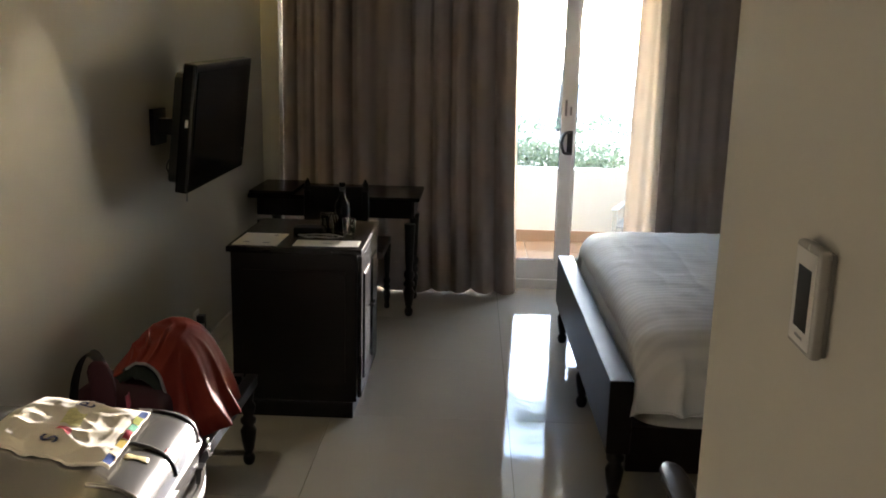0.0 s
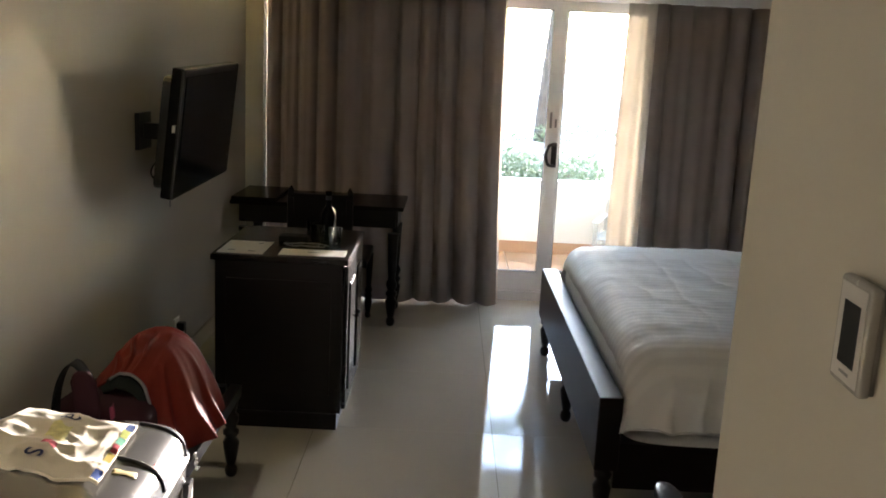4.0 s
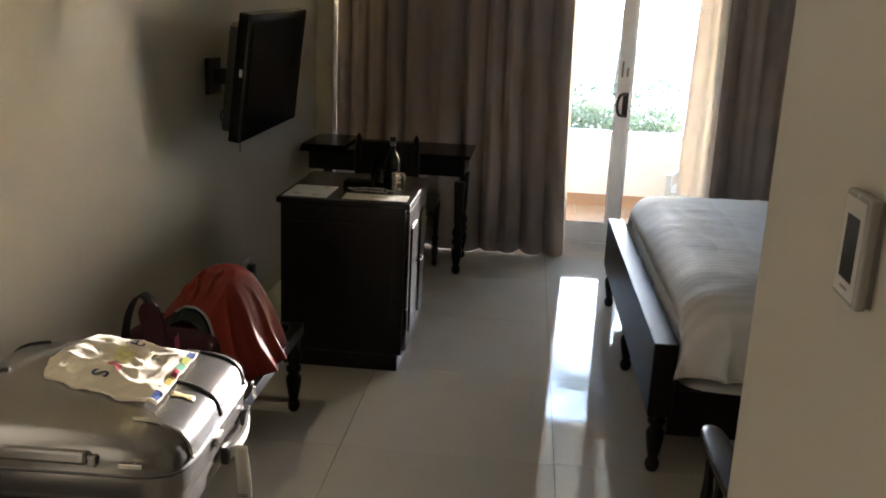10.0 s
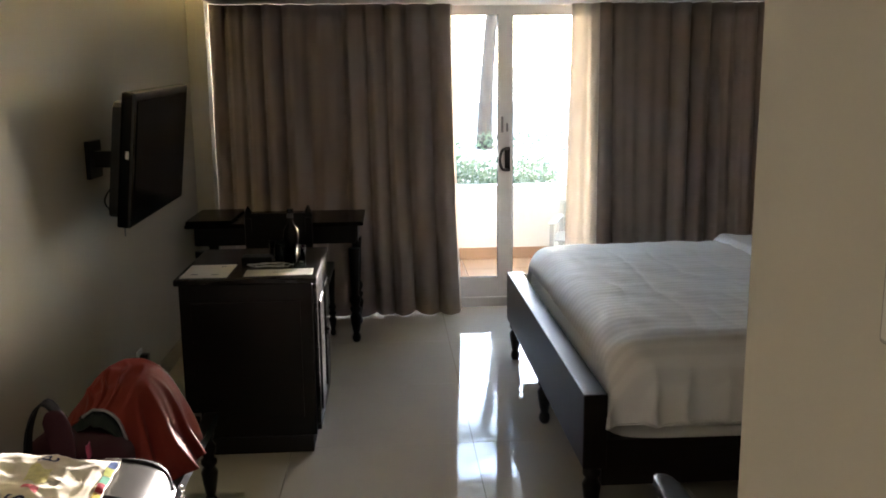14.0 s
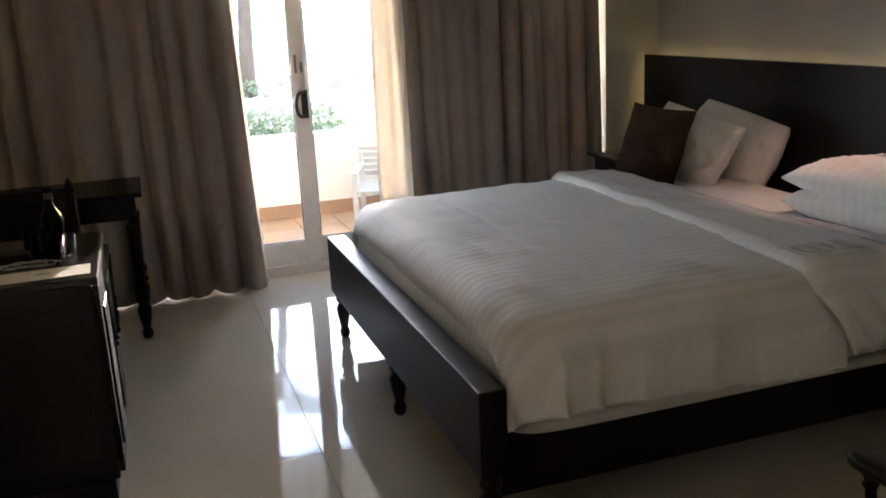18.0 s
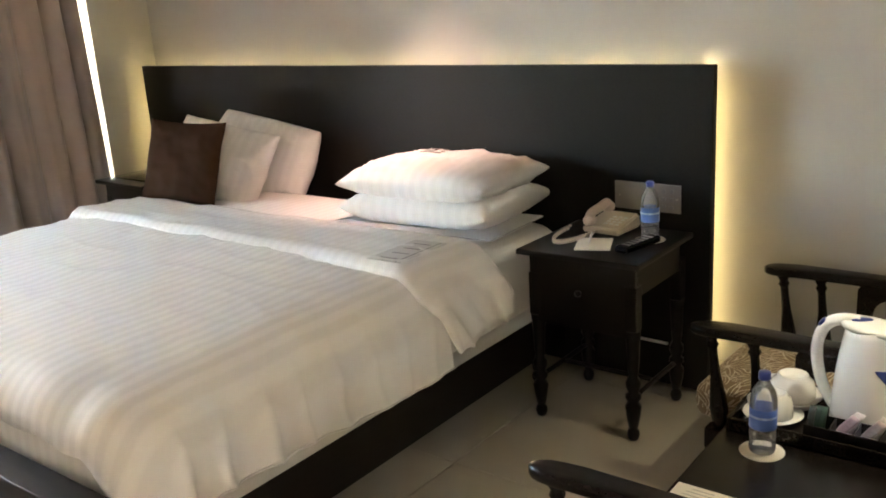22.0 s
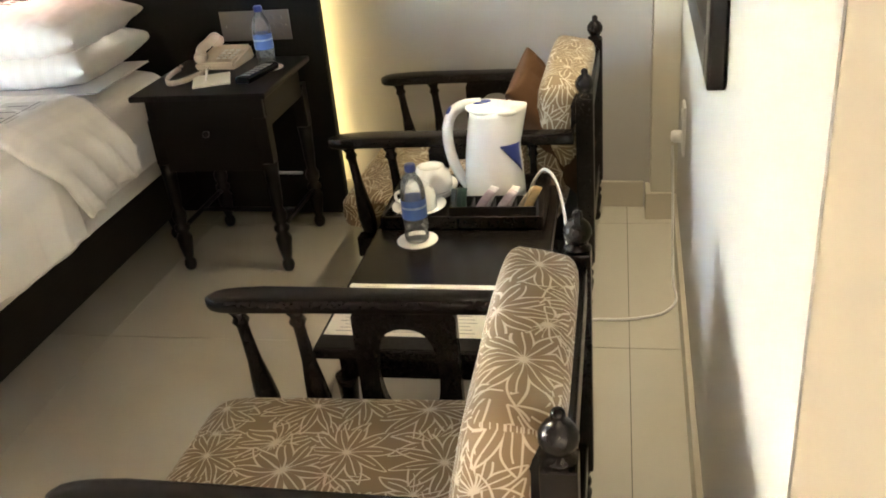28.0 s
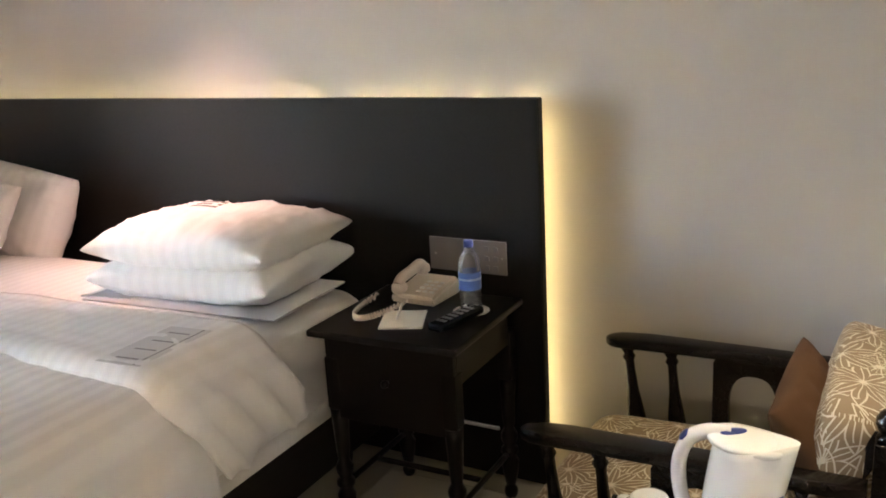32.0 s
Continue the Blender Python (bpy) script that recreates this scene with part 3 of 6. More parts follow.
# ---- outside ----
ground = setting("ground", box(-400, 400, FAR + 0.2, 900, -0.6, -0.30), GROUND, "pale sunlit paving and ground outside", "ground")
balcony = thing("balcony", "terracotta tiled balcony with a white parapet", "balcony", kind="structure")
part("balcony_slab", box(-3.0, 5.5, FAR + 0.181, 8.42, -0.30, -0.045), RENDER, balcony)
part("parapet", box(-3.0, 5.5, 8.27, 8.42, -0.30, 0.645, 0.01), RENDER, balcony)
part("tile_skirting", box(-3.0, 5.5, 8.255, 8.2695, -0.03, 0.075, 0.002), TERRA, balcony)
part("soffit", box(-3.0, 5.5, FAR + 0.18, 8.45, 2.26, 2.46), RENDER, balcony)
part("unseen_side_wall", box(-1.45, -1.30, FAR + 0.18, 8.42, -0.30, 2.26), RENDER, balcony)
# Out of view; its place is set to block slanting light through the door.
part("unseen_side_wall", box(2.50, 2.65, FAR + 0.18, 8.42, -0.30, 2.26), RENDER, balcony)
facade = setting("facade", box(-20, LEFT - 0.2, FAR + 0.02, FAR + 0.18, -0.3, 32.0), RENDER, "white rendered outside wall", "wall")
setting("facade", box(3.71, 20, FAR + 0.02, FAR + 0.18, -0.3, 32.0), RENDER, "white rendered outside wall", "wall")
setting("facade", box(LEFT - 0.2, 3.71, FAR + 0.02, FAR + 0.18, TOP + 0.16, 32.0), RENDER, "white rendered outside wall above the balcony", "wall")
bt = None
for i in range(20):
    for j in range(5):
        x, y = -2.3 + i * 0.32, FAR + 0.19 + j * 0.41
        if bt is None:
            bt = bpy.data.meshes.new("balcony_tile")
            b = box(0, 0.314, 0, 0.404, 0, 0.014, 0.002, 1)
            b.to_mesh(bt)
            b.free()
            bt.materials.append(TERRA)
        t = new("balcony_tile", bt)
        t.location = (x, y, -0.044)
        t.parent = balcony


def leaf_mass(bm, rnd, centre, size, count, length):
    for _ in range(count):
        d = Vector((rnd.uniform(-1, 1), rnd.uniform(-1, 1), rnd.uniform(-1, 1)))
        p = Vector(centre) + Vector((d.x * size[0], d.y * size[1], d.z * size[2]))
        p.z += 0.12 * noise.noise(Vector((p.x * 1.4, p.y * 1.4, 5)))
        a = Vector((rnd.gauss(0, 1), rnd.gauss(0, 1), rnd.gauss(0, 1))).normalized()
        b = a.orthogonal().normalized()
        s = length * rnd.uniform(0.6, 1.3)
        vs = [bm.verts.new(p + q) for q in (-a * s, b * s * 0.4, a * s, -b * s * 0.4)]
        bm.faces.new(vs)


def hedge(x0, x1, y, z, half):
    bm = bmesh.new()
    rnd = random.Random(int(x0 * 10))
    leaf_mass(bm, rnd, ((x0 + x1) / 2, y, (z - 0.3) / 2), ((x1 - x0) / 2, half, (z + 0.3) / 2), int((x1 - x0) * 5200), 0.036)
    h = thing("hedge", "clipped green hedge beyond the balcony parapet", "hedge")
    part("foliage", bm, HEDGE, h)
    rb = bmesh.new()
    for k in range(int((x1 - x0) * 3)):
        x = x0 + 0.2 + k / 3
        tube([(x, y, -0.30), (x + 0.05, y + 0.04, z * 0.4), (x - 0.04, y, z * 0.75)], 0.012, 5, bm=rb, steps=2)
    part("stems", rb, BARK, h)
    return h


hedge(-1.5, 2.05, 9.9, 0.70, 0.45)
hedge(3.4, 6.5, 9.9, 0.50, 0.45)


def palm(x, y, height, lean, seed):
    rnd = random.Random(seed)
    p = thing("palm_tree", "tall palm with a grey ringed trunk", "tree")
    bm = bmesh.new()
    prev = None
    n = 40
    for i in range(n + 1):
        f = i / n
        r = 0.19 - 0.05 * f + (0.008 if i % 2 else -0.004) + 0.05 * (1 - f) ** 8
        c = Vector((x + lean * f ** 1.6 - 3.6 * lean * max(0.0, f - 0.45) ** 2, y, -0.31 + (height + 0.31) * f))
        ring = [bm.verts.new(c + Vector((r * math.cos(k * math.pi / 6), r * math.sin(k * math.pi / 6), 0))) for k in range(12)]
        if prev:
            for k in range(12):
                bm.faces.new((prev[k], prev[(k + 1) % 12], ring[(k + 1) % 12], ring[k]))
        prev = ring
    bm.faces.new(prev)
    part("trunk", bm, BARK, p)
    bm = bmesh.new()
    top = Vector((x + lean - 1.09 * lean, y, height))
    for k in range(26):
        a = k * 2.399
        lift = rnd.uniform(-0.4, 1.1)
        out = Vector((math.cos(a), math.sin(a), 0))
        length = rnd.uniform(1.9, 2.6)
        for s in range(26):
            f = (s + 1) / 26
            q = top + out * length * f * math.cos(lift * 0.6) + Vector((0, 0, length * (math.sin(lift) * f - 0.75 * f * f)))
            side = Vector((-out.y, out.x, 0))
            for sg in (-1, 1):
                w = 0.55 * math.sin(math.pi * min(1, f * 0.92 + 0.08))
                e = q + side * sg * w + out * 0.18 + Vector((0, 0, -0.22 * w - rnd.uniform(0, 0.08)))
                o = out * 0.022
                bm.faces.new([bm.verts.new(v) for v in (q - o, q + o, e)])
    part("crown", bm, PALM, p)
    return p


palm(2.91, 25.0, 8.8, 0.9, 4)
palm(-3.4, 22.0, 7.0, 0.3, 9)
bm = bmesh.new()
rnd = random.Random(21)
for k in range(16):
    leaf_mass(bm, rnd, (-2.0 + k * 0.75, 24.5 + rnd.uniform(-0.6, 0.6), -0.18 + rnd.uniform(0, 0.16)), (0.45, 0.4, 0.25), 90, 0.08)
tagged(link("shrubs", bm, HEDGE), "low green shrubs at the foot of the palms", "shrub", kind="stuff")

# Emissive band added at 70 m to push more daylight through the door.
far_glow = solo("backdrop", sheet(lambda u, v: (70 * math.cos(math.pi * u) + 1.0, 7.0 + 70 * math.sin(math.pi * u), -0.30 + 3.0 * v), 32, 2), glowing("backdrop_glow", (1.0, 0.97, 0.93), 0.25), "glowing backdrop beyond the garden, added as extra daylight", "backdrop")
tagged(far_glow, "glowing backdrop beyond the garden, added as extra daylight", "backdrop", kind="structure")

# white slatted balcony chair
# White plastic greyed in its colour to stand in for the balcony's shade.
SHADED_PL = plain("shaded_white_plastic", (0.48, 0.48, 0.44), 0.5)
bc = thing("balcony_chair", "white slatted plastic chair on the balcony", "chair", pose(1.93, 7.78, -0.03, 0, 0, 160) @ Matrix.Diagonal((1.0, 1.0, 0.66, 1.0)))
for x in (-0.24, 0.24):
    part("leg", turn(box(-0.02, 0.02, -0.02, 0.02, 0, 0.62, 0.006), pose(x, 0.24, 0)), SHADED_PL, bc)
    part("leg", turn(box(-0.02, 0.02, -0.02, 0.02, 0, 0.80, 0.006), pose(x, -0.24, 0, 4)), SHADED_PL, bc)
    part("armrest", box(x - 0.03, x + 0.03, -0.27, 0.28, 0.621, 0.645, 0.008), SHADED_PL, bc)
for k in range(6):
    part("slat", box(-0.26, 0.26, -0.22 + k * 0.08, -0.16 + k * 0.08, 0.40, 0.418, 0.005), SHADED_PL, bc)
for k in range(5):
    part("back_slat", box(-0.26, 0.26, -0.31 - k * 0.004, -0.292 - k * 0.004, 0.47 + k * 0.075, 0.525 + k * 0.075, 0.005), SHADED_PL, bc)

# ---- turned legs ----
LEG = ((0.014, 0.0), (0.019, 0.008), (0.022, 0.022), (0.019, 0.036), (0.013, 0.044), (0.017, 0.05), (0.024, 0.09), (0.028, 0.125), (0.018, 0.145), (0.027, 0.155), (0.027, 0.168), (0.017, 0.178), (0.026, 0.20), (0.026, 0.215), (0.016, 0.235))


def turned_leg(height, k=1.0, seg=14):
    """A turned leg with a ball foot, rings and a long taper; the square block on top is left to the frame."""
    prof = [(r * k, z * k) for r, z in LEG]
    z0 = prof[-1][1]
    rest = max(height - z0, 0.02)
    prof += [(0.020 * k, z0 + rest * 0.2), (0.024 * k, z0 + rest * 0.75), (0.027 * k, z0 + rest)]
    return lathe(prof, seg)


BALUSTER = ((0.010, 0.0), (0.020, 0.02), (0.023, 0.06), (0.019, 0.10), (0.013, 0.15), (0.011, 0.20), (0.011, 0.225), (0.016, 0.235), (0.011, 0.245), (0.018, 0.26))

# ---- bed ----
bed = thing("bed", "king bed with a dark-stained wooden frame on turned legs", "bed")
part("foot_board", box(0.912, 0.998, 3.163, 5.205, 0.235, 0.512, 0.006), BED_WOOD, bed)
part("side_rail", box(0.996, 3.02, 3.225, 3.265, 0.14, 0.315, 0.004), BED_WOOD, bed)
part("side_rail", box(0.996, 3.10, 5.10, 5.14, 0.14, 0.315, 0.004), WOOD, bed)
part("bed_base", box(1.0, 3.02, 3.266, 5.099, 0.16, 0.314, 0.004), WOOD, bed)
for y in (3.215, 4.19, 5.165):
    leg = part("leg", turn(turned_leg(0.236, 1.25), Matrix.Translation((0.957, y, 0))), WOOD, bed)
for y in (3.29, 5.07):
    part("leg", turn(turned_leg(0.16, 1.0), Matrix.Translation((2.9, y, 0))), WOOD, bed)
mattress = thing("mattress", "thick white mattress with a striped cotton sheet", "mattress")
part("body", turn(rounded(2.02, 1.97, 0.353, 16.0, 6.0, 72, 16, 0.004), Matrix.Translation((2.03, 4.185, 0.4915))), SHEET, mattress)
part("piping", turn(rounded(2.032, 1.982, 0.012, 16.0, 3.0, 72, 6), Matrix.Translation((2.03, 4.185, 0.330))), MATTRESS, mattress, "white piping along the lower edge")


def duvet_fn(u, v):
    """Across the bed (v from the near hem over the top to the far hem) and along it (u from the foot to the fold)."""
    x = 1.008 + 1.152 * u
    s = -0.30 + v * (1.98 + 0.60)
    foot = max(0.0, 1 - u / 0.105)
    near = s < 0
    drop = 0.11 * (1 - math.sqrt(max(0.0, 1 - foot * foot))) + 0.022 * max(0.0, 1 - u / 0.36) ** 2
    side = 0.0
    if near or s > 1.98:
        side = f = -s / 0.30 if near else (s - 1.98) / 0.30
        pleat = 0.5 + 0.5 * math.sin(34 * u + 2.0) * math.exp(-u * 2.4) + 0.25 * noise.noise(Vector((u * 9, f, 4)))
        out = 0.040 * math.sin(min(1, f * 1.6) * math.pi / 2) + 0.030 * f * pleat
        y = 3.185 - out + 0.06 * foot ** 2 if near else 5.165 + 0.35 * out - 0.10 * foot ** 2
        z = 0.64 - drop - (0.215 - drop + 0.055 * u + 0.006 * math.sin(9 * u + 1) + 0.010 * noise.noise(Vector((u * 11, 0, 5)))) * f
        x -= (0.012 if near else -0.02) * foot * f + 0.010 * math.sin(30 * u) * f * math.exp(-u * 3)
        fold = (1 - abs(math.sin(27 * u + 0.8 * noise.noise(Vector((u * 5, f * 2, 8)))))) ** 2
        y += (-1 if near else 1) * (0.056 * fold * math.exp(-u * 4) + 0.006 * fold) * f
        z -= 0.012 * math.exp(-(u / 0.10) ** 2) * f
    else:
        y = 3.185 + s + foot ** 2 * (0.06 * max(0, 1 - s / 0.3) - 0.10 * max(0, 1 - (1.98 - s) / 0.3))
        edge = min(s, 1.98 - s)
        z = 0.70 - 0.024 * max(0, 1 - edge / 0.40) ** 2 - 0.036 * max(0, 1 - edge / 0.085) ** 2
        z -= drop
    p = Vector((x * 3.2, y * 3.2, z * 3))
    z += (0.007 * noise.noise(p) + 0.004 * noise.noise(p * 3.1)) * (1 - side)
    z += 0.0042 * ((1 - abs(noise.noise(Vector((x * 2.2 + y * 1.3, y * 4.5, 3))))) ** 5 + (1 - abs(noise.noise(Vector((x * 5, y * 2.0 - x, 7))))) ** 6) * (1 - side)
    z += 0.009 * foot * noise.noise(Vector((y * 9, u * 4, 1))) * (1 - side)
    x += 0.012 * foot * (1 - foot) * noise.noise(Vector((y * 12, 2, z * 4)))
    return x, y, z


duvet = thing("duvet", "white striped cotton duvet draped over the bed", "duvet")
part("cover", sheet(duvet_fn, 130, 150, 0.020), DUVET, duvet)
part("hem", tube([tuple(Vector(duvet_fn(k / 40, 0.0)) + Vector((0, -0.002, 0.002))) for k in range(41)], 0.003, 6, steps=2), DUVET, duvet, "stitched hem of the duvet cover")


def turnover_fn(u, v):
    """The turned-back end of the duvet, hanging to a point over the near side."""
    s = -0.27 + v * (1.98 + 0.54)
    wide = 0.40 - 0.06 * max(0, (s - 0.2) / 1.78)
    x = 2.045 + max(s, 0.0) * 0.018 + wide * u
    roll = math.sin(min(1.0, u / 0.14) * math.pi / 2)
    z = 0.69 + 0.036 * roll - 0.020 * u
    if s < 0:
        f = -s / 0.27
        x = 2.045 + 0.130 * f + (wide - 0.085 * f) * u
        crease = (1 - abs(math.sin(3.3 * math.pi * (u - 0.22 * f) + 0.4))) ** 2
        y = 3.175 - 0.050 * math.sin(min(1, f * 1.8) * math.pi / 2) - 0.016 * f * (0.5 + 0.5 * math.sin(7 * u + 1.2)) - 0.020 * crease * min(1, f * 2.5)
        z -= 0.05 + f * (0.225 + 0.030 * math.sin(math.pi * min(1, u * 2.4)) * f - 0.010 * u)
    elif s > 1.98:
        f = (s - 1.98) / 0.27
        y = 5.175 + 0.05 * math.sin(min(1, f * 1.5) * math.pi / 2)
        z -= 0.05 + 0.22 * f
    else:
        y = 3.175 + s * 2.0 / 1.98
        e = min(s, 1.98 - s)
        z -= 0.05 * max(0, 1 - e / 0.09) ** 2
    z += 0.007 * noise.noise(Vector((x * 8, y * 5, 3))) + 0.006 * (1 - abs(noise.noise(Vector((x * 11 + y * 2, y * 4, 5))))) ** 4
    return x, y, z


solo("turned_back_sheet", sheet(turnover_fn, 24, 90, 0.012), SHEET, "white cotton top sheet turned back over the duvet", "sheet")

headboard = thing("headboard", "wide dark wooden headboard lit from behind", "headboard")
hb_a, hb_b = Vector((3.083, 2.662)), Vector((3.226, 6.108))
hd = (hb_b - hb_a).normalized()
hn = Vector((hd.y, -hd.x))
part("panel", prism([tuple(hb_a), tuple(hb_a + hn * 0.032), tuple(hb_b + hn * 0.032), tuple(hb_b)], 0.015, 1.222, 0.003), HEAD_WOOD, headboard)
part("backing_board", prism([tuple(hb_a + hn * 0.050 + hd * 0.06), tuple(hb_a + hn * 0.066 + hd * 0.06), tuple(hb_b + hn * 0.066), tuple(hb_b + hn * 0.050)], 0.0, 1.18, 0.002), GREY_WALL, headboard, "painted backing board behind the headboard")
for f in (0.06, 0.5, 0.94):
    c = hb_a.lerp(hb_b, f)
    part("spacer", prism([tuple(c + hn * 0.033 - hd * 0.03), tuple(c + hn * 0.049 - hd * 0.03), tuple(c + hn * 0.049 + hd * 0.03), tuple(c + hn * 0.033 + hd * 0.03)], 0.0, 1.05, 0.002), WOOD, headboard)
led_rnd = random.Random(12)
for k in range(21):
    p0 = hb_a.lerp(hb_b, 0.02 + 0.96 * (k + led_rnd.uniform(-0.3, 0.3)) / 20) + hn * 0.104
    part("led", prism([tuple(p0), tuple(p0 + hn * 0.006), tuple(p0 + hn * 0.006 + hd * 0.012), tuple(p0 + hd * 0.012)], 1.193, 1.203), LED_TOP, headboard)
p0 = hb_a + hd * 0.042 + hn * 0.076
part("light_strip", prism([tuple(p0), tuple(p0 + hn * 0.008), tuple(p0 + hn * 0.008 + hd * 0.012), tuple(p0 + hd * 0.012)], 0.12, 1.15), LED, headboard, "yellow light strip behind the headboard")
p0 = hb_b - hd * 0.036 + hn * 0.112
part("light_strip", prism([tuple(p0), tuple(p0 + hn * 0.008), tuple(p0 + hn * 0.008 + hd * 0.012), tuple(p0 + hd * 0.012)], 0.12, 1.15), LED, headboard, "yellow light strip behind the headboard")


def pillow(label, w, d, h, m, mat, seed, name="pillow", pull=0.075):
    """A stuffed pillow: plump in the middle, thin pulled-out corners, creased seams."""
    bm = bmesh.new()
    n = 44
    off = Vector((seed * 3.1, seed, 2.0))
    crease = 0.3 if name == "cushion" else 1.0
    grids = []
    for side in (1, -1):
        rows = []
        for i in range(n + 1):
            row = []
            for j in range(n + 1):
                x, y = math.sin((i / n - 0.5) * math.pi), math.sin((j / n - 0.5) * math.pi)
                e = (1 - x * x) * (1 - y * y)
                fat = max(0.0, e) ** 0.36
                px = x * w / 2 * (1 - pull * (1 - y * y))
                py = y * d / 2 * (1 - pull * (1 - x * x))
                q = Vector((px * 9, py * 9, side)) + off
                z = side * fat * h / 2 * (1 + 0.10 * noise.noise(q * 0.5))
                z += fat * 0.010 * noise.noise(q * 1.7) + 0.006 * noise.noise(q * 3.0) * min(1, e * 4)
                z += 0.012 * noise.noise(Vector((px * 6, py * 6, seed)))
                fold = (1 - abs(noise.noise(q * 1.1 + Vector((0, 0, side * 3))))) ** 6
                z += side * 0.013 * crease * fold * min(1, 5 * e) * (1 - 0.55 * e)
                pucker = (1 - abs(math.sin(17 * px + 5 * noise.noise(q * 0.8)) * math.sin(15 * py + 4 * noise.noise(q * 0.7 + off)))) ** 3
                z += side * 0.008 * crease * pucker * min(1, 9 * e) * (1 - e) ** 2
                row.append((px, py, z))
            rows.append(row)
        grids.append(rows)
    made = {}
    for g, rows in enumerate(grids):
        for i in range(n + 1):
            for j in range(n + 1):
                rim = i in (0, n) or j in (0, n)
                key = (0 if rim else g, i, j)
                if key not in made:
                    made[key] = bm.verts.new(rows[i][j])
        for i in range(n):
            for j in range(n):
                q = []
                for a, c in ((i, j), (i + 1, j), (i + 1, j + 1), (i, j + 1)):
                    rim = a in (0, n) or c in (0, n)
                    q.append(made[(0 if rim else g, a, c)])
                bm.faces.new(q if g == 0 else q[::-1]).smooth = True
    return solo(name, bm, mat, label, name.split("_")[-1], m)


pillow("white striped pillow leaning on the headboard", 0.37, 0.66, 0.19, pose(3.03, 4.93, 0.795, 0, -66, 4) @ pose(0, 0, 0, 0, 0, -9), PILLOW, 1.0, pull=-0.03)
pillow("white pillow leaning in front of another", 0.38, 0.60, 0.16, pose(2.76, 4.93, 0.815, 0, -60, 10) @ pose(0, 0, 0, 0, 0, -10), PILLOW, 2.0, pull=0.03)
pillow("square dark brown cushion leaning on white pillows", 0.39, 0.39, 0.12, pose(2.56, 4.925, 0.85, 0, -68, 20) @ pose(0, 0, 0, 0, 0, -4), BROWN_CUSHION, 3.0, "cushion")
pillow("white striped pillow lying flat at the bottom of a stack", 0.52, 0.68, 0.185, pose(2.85, 3.657, 0.722, 0, 0, 3), PILLOW, 4.0)
top_pillow = pillow("white striped pillow on top of a stack of two", 0.50, 0.69, 0.165, pose(2.85, 3.667, 0.820, 0, -1, 2), PILLOW, 5.0)
for k in range(3):
    part("printed_mark", sheet(lambda u, v: (0.02 + 0.028 * k + 0.014 * v, 0.02 + 0.10 * u, 0.0835 + 0.003 * math.sin(3 * u)), 6, 1, 0.001), INK, top_pillow, "dark printed mark")

# ---- nightstands ----
def nightstand(label, m):
    """Open-sided stand: deep drawer front, thin top with a moulded edge, four turned legs and stretchers."""
    t = thing("nightstand", label, "nightstand", m, "nightstands by the bed")
    part("top", box(-0.228, 0.215, -0.232, 0.228, 0.627, 0.647, 0.006), WOOD, t)
    part("drawer_front", box(-0.185, -0.165, -0.20, 0.20, 0.375, 0.6265, 0.003), WOOD, t)
    part("apron", box(-0.163, 0.1695, -0.20, -0.182, 0.515, 0.6265, 0.002), WOOD, t)
    part("apron", box(-0.163, 0.1695, 0.182, 0.20, 0.515, 0.6265, 0.002), WOOD, t)
    part("back_rail", box(0.170, 0.188, -0.16, 0.16, 0.555, 0.6265, 0.002), WOOD, t)
    for x in (-0.165, 0.190):
        for y in (-0.183, 0.183):
            leg = part("leg", turn(turned_leg(0.40), Matrix.Translation((x, y, 0))), WOOD, t)
            part("block", box(x - 0.022, x + 0.022, y - 0.022, y + 0.022, 0.401, 0.555, 0.003), WOOD, leg)
    for y in (-0.183, 0.183):
        part("stretcher", tube([(-0.145, y, 0.155), (0.17, y, 0.155)], 0.009), WOOD, t)
    part("stretcher", tube([(0.0, -0.174, 0.155), (0.0, 0.174, 0.155)], 0.009), WOOD, t)
    part("knob", lathe(((0.004, 0), (0.006, 0.008), (0.012, 0.016), (0.010, 0.024), (0.003, 0.027)), 12, pose(-0.1855, 0, 0.51, 0, -90, 0)), WOOD, t)
    return t


near_stand = nightstand("dark wooden nightstand with turned legs, carrying a telephone", pose(2.818, 2.938, 0, 0, 0, -0.5))
far_stand = copy_thing(near_stand, pose(2.99, 5.80, 0, 0, 0, -2))
tagged(far_stand, "dark wooden nightstand with turned legs beside the window")
solo("glass_plate", box(-0.15, 0.17, -0.19, 0.19, 0.0, 0.006, 0.002), PANE, "clear glass plate lying on the nightstand", "glass plate", pose(2.99, 5.80, 0.6485, 0, 0, -2))

# Thin white bar on the headboard face, behind the near nightstand.
solo("pale_bar", box(-0.010, 0.0, -0.065, 0.065, -0.005, 0.005, 0.002), WHITE_PL, "short pale bar low on the headboard", "cable strip", pose(3.0905, 2.885, 0.184, 0, 0, -2.4))

